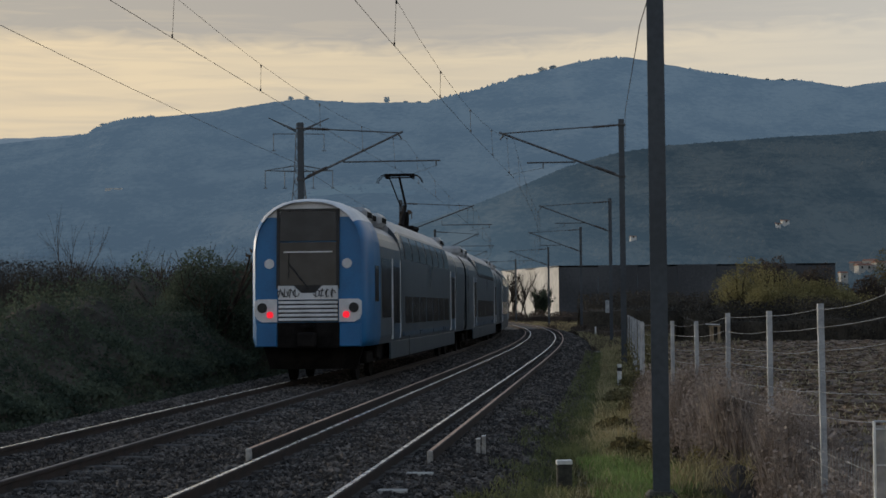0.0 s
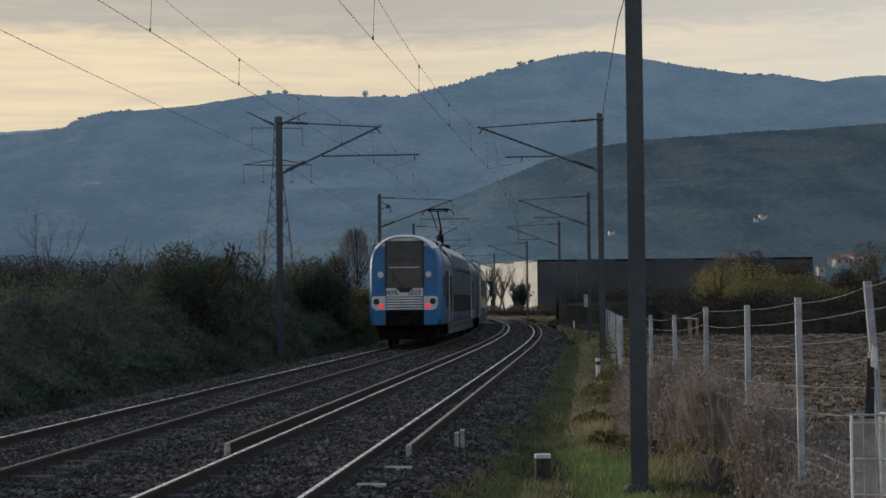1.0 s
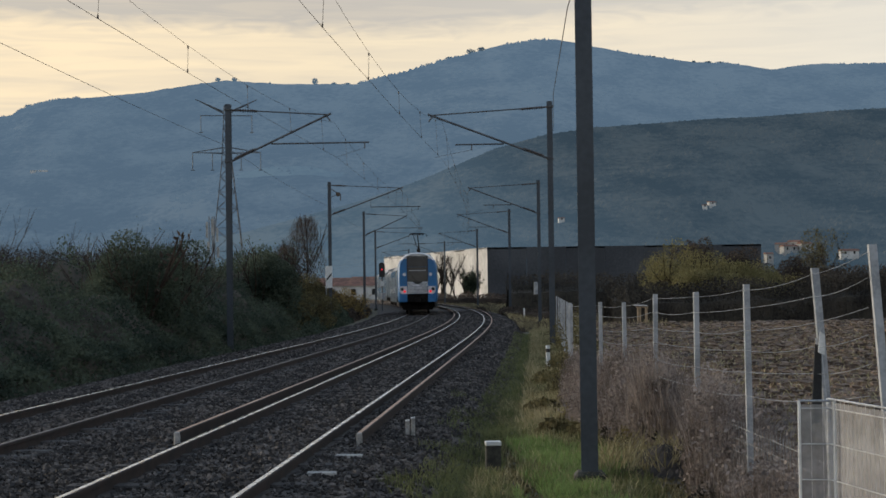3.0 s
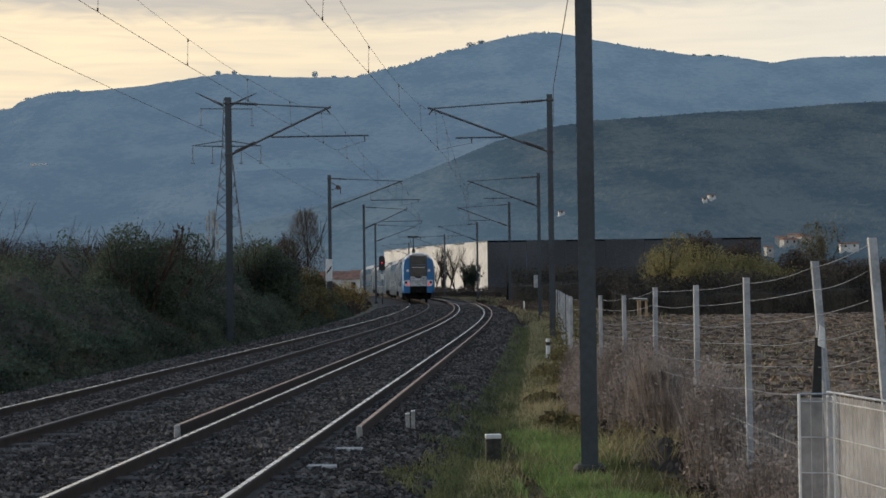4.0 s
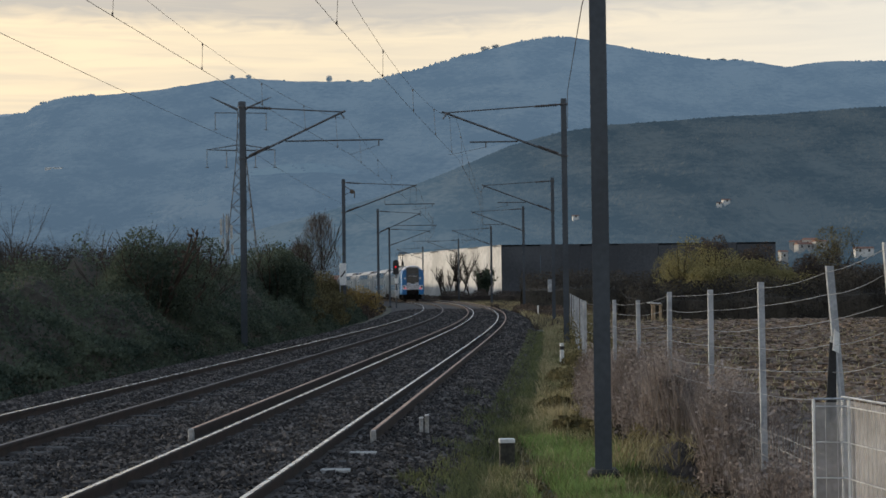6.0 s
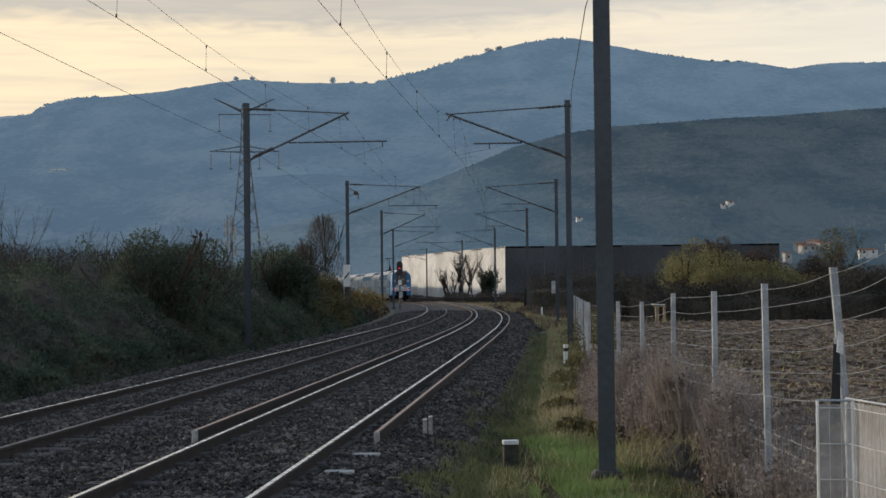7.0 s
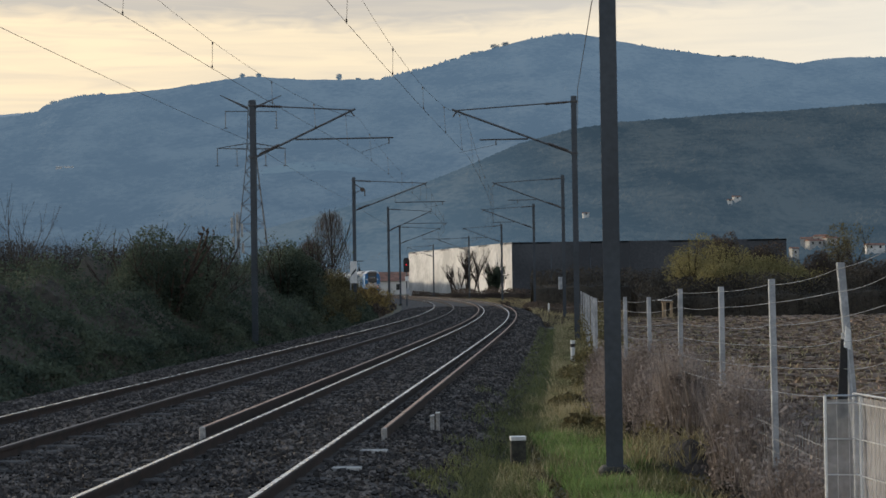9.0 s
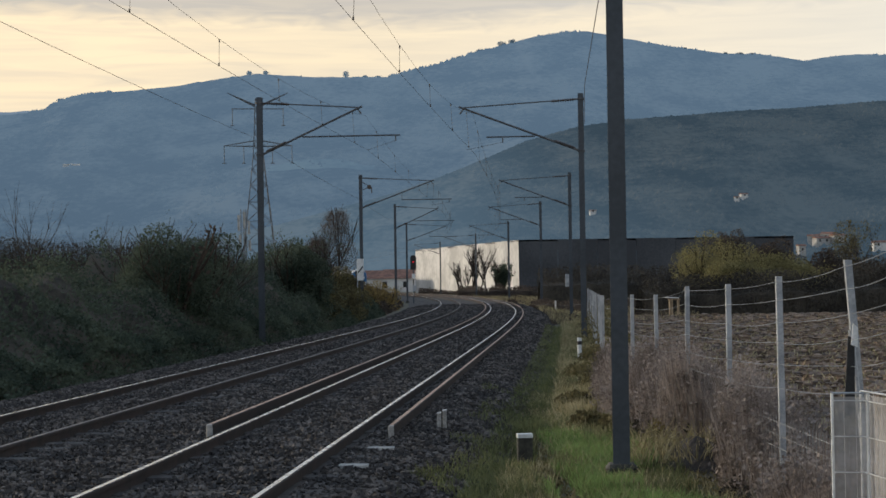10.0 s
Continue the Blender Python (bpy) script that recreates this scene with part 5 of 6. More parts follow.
def verge():
    """Grass and weeds between the ballast and the fence."""
    rng = np.random.default_rng(17)

    def spot(count, y0, y1, lo, hi, power=1.0):
        y = y0 + (y1 - y0) * rng.uniform(0, 1, count) ** power
        mid = np.interp(y, _Y, _X)
        x = mid + lo + (hi - lo) * rng.uniform(0, 1, count)
        return x, y, mid

    def put(name, label, x, y, h, w, lean, mat):
        off = x - np.interp(y, _Y, _X)
        bed = np.interp(off, [1.55, 2.1, 3.0, 3.1], [-0.135, -0.20, -0.46, -0.9])
        z = np.maximum(np.array([terrain(a, b) for a, b in zip(x, y)]), bed)
        ob = new(name, blade_mesh(name, np.stack([x, y, z - 0.02], -1), h, w, lean, rng, mat))
        return tagged(ob, label, "grass", kind="stuff")

    # lush green turf by the near mast
    x, y = rng.uniform(0.95, 2.75, 38000), rng.uniform(14.0, 22.0, 38000)
    keep = np.array([noise.noise((a * 1.1, b * 0.6, 2.0)) for a, b in zip(x, y)]) + 0.60 - abs(x - 1.55) * 0.85 - np.clip(y - 20.5, 0, 9) * 0.4 > rng.uniform(0, 0.55, len(x))
    keep &= (abs(x - 1.08 - 0.05 * np.sin(y * 1.3)) > rng.uniform(0.07, 0.15, len(x))) & (np.hypot(x - 1.77, y - 17.0) > 0.30)
    x, y = x[keep], y[keep]
    put("green_grass", "lush green turf round the foot of the mast", x, y, rng.uniform(0.05, 0.17, len(x)), np.full(len(x), 0.012), 0.7, "grass")
    x, y, mid = spot(60000, 13, 75, 2.30, 4.5, 1.5)
    keep = (abs(x - 1.08 - 0.05 * np.sin(y * 1.3)) > rng.uniform(0.07, 0.15, len(x))) | (y > 22)
    x, y = x[keep], y[keep]
    # tufts that creep over the foot of the ballast
    x2, y2, mid = spot(26000, 13, 34, 1.75, 2.9, 1.2)
    tuft = np.array([noise.noise((a * 1.2, b * 0.45, 31.0)) + 0.6 * noise.noise((a * 3.1, b * 1.3, 33.0)) for a, b in zip(x2, y2)])
    creep = np.clip((x2 - mid - 1.75) / 1.0, 0, 1) * np.interp(y2, [13, 22, 34], [1.0, 0.8, 0.4])
    keep = tuft + creep > rng.uniform(0.25, 0.8, len(x2))
    x, y = np.concatenate([x, x2[keep]]), np.concatenate([y, y2[keep]])
    put("mixed_grass", "thin green-brown grass along the ballast edge", x, y, rng.uniform(0.04, 0.16, len(x)), np.full(len(x), 0.011), 0.8, "mossgrass")
    x, y, mid = spot(22000, 13, 30, 2.6, 4.9, 1.0)
    keep = np.array([noise.noise((a * 1.3, b * 0.5, 12.0)) for a, b in zip(x, y)]) > rng.uniform(-0.3, 0.6, len(x))
    x, y = x[keep], y[keep]
    put("dry_grass", "straw-coloured dry grass among the green turf", x, y, rng.uniform(0.05, 0.2, len(x)), np.full(len(x), 0.010), 0.9, "drygrass")
    x, y, mid = spot(44000, 25, 110, 3.0, 5.2, 1.2)
    hh = rng.uniform(0.06, 0.24, len(x)) * (0.6 + 0.8 * np.array([noise.noise((a, b * 0.5, 7.0)) + 0.5 for a, b in zip(x, y)]).clip(0, 1.2))
    put("dry_grass", "straw-coloured dry grass on the verge", x, y, hh.clip(0.04, 0.4), np.full(len(x), 0.018), 0.7, "drygrass")
    # dead weeds along the fence
    y = 11.5 + 17.5 * rng.uniform(0, 1, 95000) ** 1.05
    x = np.where(y < 24, 2.88, 2.76) + rng.normal(0, 0.26, len(y))
    thin = np.array([noise.noise((a * 1.6, b * 0.8, 4.0)) for a, b in zip(x, y)])
    keep = thin > rng.uniform(-0.55, 0.35, len(x))
    x, y, thin = x[keep], y[keep], thin[keep]
    keep = x > np.interp(y, [11, 13, 15, 16, 17, 18, 19, 20, 21, 25, 29], [2.56, 2.58, 2.62, 2.66, 2.8, 3.05, 3.2, 2.8, 2.38, 2.36, 2.5]) + 0.10 * np.sin(y * 2.7)
    x, y, thin = x[keep], y[keep], thin[keep]
    hh = (0.95 + 0.6 * thin) * rng.uniform(0.2, 1.12, len(x)) * np.interp(y, [11, 14, 16.5, 19, 22, 28], [0.6, 0.82, 1.0, 1.08, 1.05, 0.8]) * np.clip((x - 2.1) / 0.6, 0.4, 1.0)
    put("dead_weeds", "tall dead grey-brown weed stalks along the fence", x, y, hh, rng.uniform(0.005, 0.014, len(x)), 0.28, "deadweed")
    pts, sel = [], rng.integers(0, len(x), 95000)
    for i in sel:
        pts.append((x[i] + rng.normal(0, 0.05), y[i] + rng.normal(0, 0.05), terrain(x[i], y[i]) + hh[i] * rng.uniform(0.25, 1.0)))
    ob = new("dead_weed_heads", leaf_mesh("dead_weed_heads", pts, 0.022, rng, "deadweed"))
    tagged(ob, "shrivelled seed heads on the dead weeds", "weeds", kind="stuff")
    # leaf litter and dry stalks trodden into the footpath and under the weeds
    y = rng.uniform(12.5, 24, 9000)
    x = np.where(rng.uniform(0, 1, 9000) < 0.35, 1.08 + rng.normal(0, 0.14, 9000), rng.uniform(2.0, 3.3, 9000))
    pts = [(a, b, terrain(a, b) + 0.012) for a, b in zip(x, y)]
    ob = new("leaf_litter", leaf_mesh("leaf_litter", pts, 0.022, rng, "brownleaf"))
    tagged(ob, "brown leaf litter on the trodden path", "leaf litter", kind="stuff")
    # brown dead grass outside the far curve
    sd, od = 60 + 165 * rng.uniform(0, 1, 42000) ** 1.2, 2.6 + 7.5 * rng.uniform(0, 1, 42000) ** 1.3
    th_ = np.interp(sd, _ss, _th)
    x, y = np.interp(sd, _ss, _X) + od * np.cos(th_), np.interp(sd, _ss, _Y) + od * np.sin(th_)
    hh = rng.uniform(0.08, 0.5, len(x)) * (0.5 + np.array([noise.noise((a * 0.4, b * 0.12, 3.0)) + 0.4 for a, b in zip(x, y)]).clip(0, 1))
    pale = np.array([noise.noise((a * 0.5, b * 0.1, 13.0)) for a, b in zip(x, y)]) > rng.uniform(-0.4, 0.5, len(x))
    for sel, mat in ((pale, "drygrass"), (~pale, "scrub")):
        put("dead_grass", "brown dead grass outside the far curve", x[sel], y[sel], hh[sel].clip(0.05, 0.6), np.full(sel.sum(), 0.03), 0.7, mat)
    # low scrub of brambles on the verge farther on
    pts = []
    for cx, cy, r, h in ((3.2, 27, 0.6, 0.45), (2.9, 24, 0.45, 0.4), (3.5, 31, 0.6, 0.7), (3.7, 36, 0.7, 0.8), (4.2, 42, 0.8, 0.9), (4.6, 49, 0.8, 1.1), (5.4, 57, 1.0, 1.3), (6.2, 66, 1.2, 1.4), (2.4, 22.5, 0.4, 0.25), (1.95, 23.2, 0.28, 0.22), (2.1, 27.5, 0.35, 0.24), (2.75, 31.0, 0.35, 0.34), (2.9, 35.5, 0.45, 0.3), (3.6, 41.0, 0.4, 0.45), (2.75, 20.6, 0.35, 0.4)):
        n = 1500
        d = rng.normal(size=(n, 3))
        d /= np.linalg.norm(d, axis=1, keepdims=True)
        p = d * rng.uniform(0.5, 1.0, (n, 1)) * [r, r * 1.8, h] + [cx, cy, terrain(cx, cy)]
        pts.append(p[p[:, 2] > terrain(cx, cy)])
    ob = new("verge_bramble", leaf_mesh("verge_bramble", np.concatenate(pts), 0.04, rng, "brownleaf"))
    tagged(ob, "low brown-green bramble patches on the verge", "bramble", kind="stuff")
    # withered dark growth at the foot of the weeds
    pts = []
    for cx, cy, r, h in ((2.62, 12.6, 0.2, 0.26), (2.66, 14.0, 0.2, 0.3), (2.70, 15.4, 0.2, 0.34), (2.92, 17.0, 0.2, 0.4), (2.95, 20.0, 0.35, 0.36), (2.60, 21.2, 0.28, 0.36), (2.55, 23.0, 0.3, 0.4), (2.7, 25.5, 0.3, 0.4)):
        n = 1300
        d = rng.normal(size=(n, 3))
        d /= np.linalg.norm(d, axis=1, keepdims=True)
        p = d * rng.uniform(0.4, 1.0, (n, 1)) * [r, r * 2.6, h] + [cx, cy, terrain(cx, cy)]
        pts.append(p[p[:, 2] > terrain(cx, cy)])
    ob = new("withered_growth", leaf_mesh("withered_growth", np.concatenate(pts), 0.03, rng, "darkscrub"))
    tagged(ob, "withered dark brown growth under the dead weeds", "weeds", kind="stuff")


verge()


def field_clods():
    rng = np.random.default_rng(23)
    cube = np.array([(-1, -1, -1), (1, -1, -1), (1, 1, -1), (-1, 1, -1), (-1, -1, 1), (1, -1, 1), (1, 1, 1), (-1, 1, 1)], float)
    quads = np.array([(0, 3, 2, 1), (4, 5, 6, 7), (0, 1, 5, 4), (1, 2, 6, 5), (2, 3, 7, 6), (3, 0, 4, 7)])
    k = 26000
    y = 12 + 78 * rng.uniform(0, 1, k) ** 1.3
    x = np.maximum(3.5, 0.09 * y + 1.2) + 26 * rng.uniform(0, 1, k) ** 1.3
    r = (0.02 + 0.0011 * y) * rng.uniform(0.5, 1.6, k)
    c = cube[None] * r[:, None, None] * rng.uniform(0.5, 1.25, (k, 8, 3)) * [1, 1, 0.7]
    v = c + np.stack([x, y, np.full(k, -0.27)], -1)[:, None]
    ob = raw("soil_clods", v.reshape(-1, 3).tolist(), (quads[None] + (np.arange(k) * 8)[:, None, None]).reshape(-1, 4).tolist(), "clod")
    tagged(ob, "broken brown clods on the ploughed field", "clods", kind="stuff")
    k = 24000
    y = 12 + 78 * rng.uniform(0, 1, k) ** 1.3
    x = np.maximum(3.5, 0.09 * y + 1.2) + 26 * rng.uniform(0, 1, k) ** 1.3
    root = np.stack([x, y, np.full(k, -0.27)], -1)
    ob = new("straw_stubble", blade_mesh("straw_stubble", root, rng.uniform(0.04, 0.15, k), 0.008 + 0.0006 * y, 1.6, rng, "drygrass"))
    tagged(ob, "scattered straw stubble on the ploughed field", "stubble", kind="stuff")


field_clods()


def cable_slab(x, y, rz):
    bm = bmesh.new()
    box(bm, (0, 0, 0), (0.30, 0.16, 0.06), 0.008)
    ob = part("cover_slab", bm, "concrete")
    ob.matrix_basis = pose(x, y, -0.125, 0, 0, rz)
    tagged(ob, "pale concrete cover slab in the ballast beside the rail", "slab", "cover slabs")


cable_slab(-0.72, 18.75, -6)
cable_slab(-0.93, 17.0, -5)


def earth_heap():
    rng = np.random.default_rng(5)
    verts, faces, n = [], [], 28
    for j in range(n + 1):
        for i in range(n + 1):
            u, v = i / n * 2 - 1, j / n * 2 - 1
            h = max(0.0, 1 - math.hypot(u, v)) ** 0.8 * 0.27 * (1 + 0.7 * noise.noise((u * 3, v * 3, 8.0)))
            verts.append((u * 0.85, v * 1.2, h - 0.06 + 0.03 * noise.noise((u * 11, v * 11, 1.0))))
    w = n + 1
    faces = [(j * w + i, j * w + i + 1, (j + 1) * w + i + 1, (j + 1) * w + i) for j in range(n) for i in range(n)]
    th = empty("earth_heap", pose(2.82, 18.6, -0.25), "dark earth heap with dead stalks beside the weeds", "earth heap")
    raw("mound", verts, faces, "darkearth", th)
    roots = np.stack([rng.uniform(-0.85, 0.5, 500), rng.uniform(-0.9, 0.9, 500), np.full(500, 0.03)], -1)
    ob = new("dead_straw", blade_mesh("dead_straw", roots, rng.uniform(0.1, 0.4, 500), np.full(500, 0.014), 1.2, rng, "drygrass"))
    ob.parent = th
    ob["kind"] = "stuff"


earth_heap()


# ---------------------------------------------------------------- fence and small things beside the line
FENCE = [(2.92, 10.65, 1.97), (2.9, 12.1, 1.84), (2.9, 14.6, 1.73), (2.9, 17.2, 1.66), (2.9, 20.1, 1.63), (2.9, 23.1, 1.51), (2.9, 26.0, 1.49), (2.98, 29.5, 1.44), (3.1, 33.0, 1.42)]
FENCE += [(y * float(np.interp(y, [33, 50, 78], [0.0955, 0.0895, 0.0845])), y, 1.36) for y in (36.5, 40, 44, 48.5, 53.5, 59, 65, 72)]


def wire_fence():
    th = empty("wire_fence", Matrix.Identity(4), "wire fence on pale galvanised steel posts along the field", "fence")
    for n, (x, y, top) in enumerate(FENCE):
        bm = bmesh.new()
        g = -0.6
        w, t = 0.052, 0.006
        o = [(-w / 2, -0.022), (w / 2, -0.022), (w / 2, 0.022), (w / 2 - 0.014, 0.022), (w / 2 - 0.014, -0.012), (-w / 2 + 0.014, -0.012), (-w / 2 + 0.014, 0.022), (-w / 2, 0.022)]
        lean = (-0.11, 0.0) if n < 2 else (0.012 * math.sin(n * 2.1), 0.0)
        loft(bm, [[(x + a - lean[0] * 1.6, y + b, g) for a, b in o], [(x + a, y + b, top) for a, b in o]])
        bmesh.ops.recalc_face_normals(bm, faces=bm.faces[:])
        part("post", bm, "galv", th)
    for k, f in enumerate((0.05, 0.21, 0.40, 0.57, 0.76, 0.96)):
        pts = []
        for n, (a, b) in enumerate(zip(FENCE, FENCE[1:])):
            for j in range(6):
                u = j / 6
                top = a[2] + (b[2] - a[2]) * u
                z = top - f - (0.018 + 0.012 * math.sin(n * 1.7 + k * 2.2)) * 4 * u * (1 - u)
                pts.append((a[0] + (b[0] - a[0]) * u - 0.03, a[1] + (b[1] - a[1]) * u, z))
        bm = bmesh.new()
        tube(bm, pts, 0.0024, 4)
        part("wire", bm, "fencewire", th)
    bm = bmesh.new()
    # fine mesh low on the near bays
    for z in np.arange(-0.3, 0.55, 0.11):
        tube(bm, [(2.88, 9.3, z), (2.87, 17.2, z)], 0.0022, 3)
    for y in np.arange(9.3, 17.2, 0.12):
        tube(bm, [(2.88, y, -0.35), (2.88, y, 0.52)], 0.0018, 3)
    m = part("wire_netting", bm, "fencewire", th, "fine wire netting low on the fence")
    m["kind"] = "stuff"


wire_fence()


def brace(x, y):
    th = empty("fence_brace", pose(x, y, 0), "dark sheet hung on a slanting pale fence brace", "fence brace")
    bm = bmesh.new()
    rod(bm, (0.02, -0.05, 1.34), (0.17, -0.12, -0.5), 0.020, n=8)
    part("pole", bm, "galv", th)
    bm = bmesh.new()
    plate(bm, [(-0.015, 1.30), (0.03, 1.28), (0.025, 0.75), (-0.055, 0.72)], -0.10, 0.015)
    part("sheet", bm, "black", th, "dark hanging cloth")
    bm = bmesh.new()
    plate(bm, [(0.0, 1.24), (0.015, 1.39), (0.05, 1.36), (0.045, 1.22)], -0.13, 0.01)
    part("rag", bm, "white", th, "white rag")


brace(2.87, 12.05)


def mesh_panel(p, q, top, label):
    """Site panel: a bright tube frame, welded wires and thin pale sheeting behind."""
    p, q = Vector(p), Vector(q)
    way = (q - p).normalized()
    length = (q - p).length
    th = empty("mesh_panel", Matrix.Translation(p) @ pose(0, 0, 0, 0, 0, math.degrees(math.atan2(way.y, way.x))), label, "fence panel", "pale panels at the fence's end")
    low = -0.42
    for name, a, b, r in (("upright", (0, 0, low), (0, 0, top), 0.008), ("upright", (length, 0, low), (length, 0, top), 0.008), ("top_bar", (0, 0, top), (length, 0, top), 0.006)):
        bm = bmesh.new()
        rod(bm, a, b, r, n=8)
        part(name, bm, "white" if name == "upright" else "galv", th)
    for z in np.arange(low + 0.15, top, 0.19):
        bm = bmesh.new()
        rod(bm, (0, 0, z), (length, 0, z), 0.0032, n=5)
        part("wire", bm, "panelwire", th)
    n = max(2, int(length / 0.055))
    for k in range(1, n):
        bm = bmesh.new()
        rod(bm, (length * k / n, 0.004, low), (length * k / n, 0.004, top), 0.001, n=4)
        part("thin_wire", bm, "panelwire", th)
    rows = []
    for j in range(13):
        rows.append([(length * i / 10, 0.02 + 0.012 * noise.noise((i * 0.9 + p.x, j * 0.8, 3.0)), low + (top - 0.02 - low) * j / 12) for i in range(11)])
    v = [c for r in rows for c in r]
    faces = [(j * 11 + i, j * 11 + i + 1, (j + 1) * 11 + i + 1, (j + 1) * 11 + i) for j in range(12) for i in range(10)]
    sh = raw("sheeting", v, faces, "sheeting", th, smooth=True)
    sh["label"] = "thin see-through pale sheeting"
    return th


mesh_panel((2.06, 9.0, 0), (2.24, 8.96, 0), 1.10, "pale wire panel with thin white sheeting at the fence's end")
mesh_panel((2.215, 9.0, 0), (2.46, 7.2, 0), 1.11, "pale wire panel with thin white sheeting at the fence's end")


def marker_slab(x, y):
    th = empty("marker_stone", pose(x, y, -0.30, 0, 0, 4), "dark marker stone with a white-painted top in the grass", "marker stone")
    bm = bmesh.new()
    box(bm, (0, 0, 0.12), (0.165, 0.10, 0.42), 0.012)
    part("stone", bm, "mossy", th)
    bm = bmesh.new()
    box(bm, (0, 0, 0.338), (0.172, 0.107, 0.048), 0.006)
    part("painted_top", bm, "white", th, "white-painted top")


marker_slab(0.86, 18.4)


def cable_posts(x, y):
    for n, (dx, h) in enumerate(((-0.03, 0.34), (0.04, 0.37))):
        th = empty("cable_post", pose(x + dx, y + 0.05 * n, -0.28), "short pale concrete post with a slanted top", "post", "short posts beside the track")
        bm = bmesh.new()
        box(bm, (0, 0, h / 2 - 0.04), (0.052, 0.055, h + 0.08), 0.008)
        part("shaft", bm, "concrete", th)
        bm = bmesh.new()
        box(bm, (0, 0, h + 0.008), (0.058, 0.06, 0.014), 0.003, pose(0, 0, 0, 0, -8, 0))
        part("top_cap", bm, "white", th)


cable_posts(-0.05, 21.4)


def line_post(x, y, h=0.75, band=True):
    z = terrain(x, y)
    th = empty("line_post", pose(x, y, z), "white line-side post with a black band in the grass", "post", "white posts beside the line")
    bm = bmesh.new()
    rod(bm, (0, 0, -0.1), (0, 0, h), 0.055, n=10)
    part("shaft", bm, "white", th)
    if band:
        bm = bmesh.new()
        rod(bm, (0, 0, h - 0.17), (0, 0, h - 0.08), 0.058, n=10)
        part("band", bm, "black", th)
    return th


line_post(3.36, 42.0, 0.58)
line_post(7.55, 114, 0.8, False)


def cable_box(x, y, z):
    th = empty("switch_box", pose(x, y, z), "grey switch box on a catenary mast", "switch box")
    bm = bmesh.new()
    box(bm, (0, 0, 0), (0.22, 0.18, 0.72), 0.02)
    part("case", bm, "galv", th)
    bm = bmesh.new()
    box(bm, (0, -0.095, 0), (0.19, 0.014, 0.66), 0.004)
    part("cover", bm, "galv", th)


cable_box(7.45 - 0.24, 98.3, 1.72)


def mast_board(x, y, z):
    th = empty("signal_board", pose(x, y, z), "white signal board with a black slash on a mast", "sign")
    bm = bmesh.new()
    box(bm, (0, 0, 0), (0.38, 0.02, 1.26), 0.004)
    part("board", bm, "white", th)
    bm = bmesh.new()
    plate(bm, [(-0.14, -0.10), (-0.14, -0.24), (0.14, 0.10), (0.14, 0.24)], -0.011, 0.006)
    part("slash", bm, "black", th)
    bm = bmesh.new()
    rod(bm, (-0.17, 0.06, 0.6), (-0.17, 0.06, -z - 0.42), 0.03, n=8)
    part("pole", bm, "galv", th)
    return th


mast_board(-4.80, 97.7, 2.52)


def light_signal(x, y):
    th = empty("light_signal", pose(x, y, -0.4), "black railway light signal showing red, on a post", "signal")
    bm = bmesh.new()
    rod(bm, (0, 0, 0), (0, 0, 3.4), 0.07, n=10)
    part("post", bm, "mast", th)
    bm = bmesh.new()
    plate(bm, [(-0.28, 3.4), (0.28, 3.4), (0.30, 4.6), (0.18, 4.82), (-0.18, 4.82), (-0.30, 4.6)], 0.0, 0.06)
    head = part("target", bm, "black", th, "black signal target")
    for z, m in ((3.75, "black"), (4.15, "red_on"), (4.5, "black")):
        bm = bmesh.new()
        disc(bm, (0, -0.06, z), 0.065, 0.06, 14)
        part("lens", bm, m, head)
    bm = bmesh.new()
    box(bm, (0.02, -0.08, 2.75), (0.34, 0.1, 0.5), 0.01)
    part("plate", bm, "white", th, "white identity plate")
    bm = bmesh.new()
    box(bm, (0.1, -0.1, 1.55), (0.34, 0.2, 0.6), 0.02)
    part("case", bm, "galv", th)


light_signal(-2.95, 166.0)


def field_box(x, y):
    th = empty("wooden_stand", pose(x, y, -0.40), "small pale wooden stand with a plank roof in the field", "wooden stand")
    for dx in (-0.16, 0.22):
        bm = bmesh.new()
        box(bm, (dx, 0, 0.5), (0.18 if dx < 0 else 0.12, 0.2, 1.1), 0.01)
        part("leg", bm, "wood", th)
    bm = bmesh.new()
    box(bm, (0.0, 0, 1.06), (0.62, 0.3, 0.05), 0.005)
    part("shelf", bm, "wood", th)
    bm = bmesh.new()
    box(bm, (-0.10, 0, 1.15), (0.68, 0.4, 0.05), 0.006, pose(0, 0, 0, 0, 3, 0))
    part("roof_plank", bm, "white", th)


field_box(12.0, 88.0)


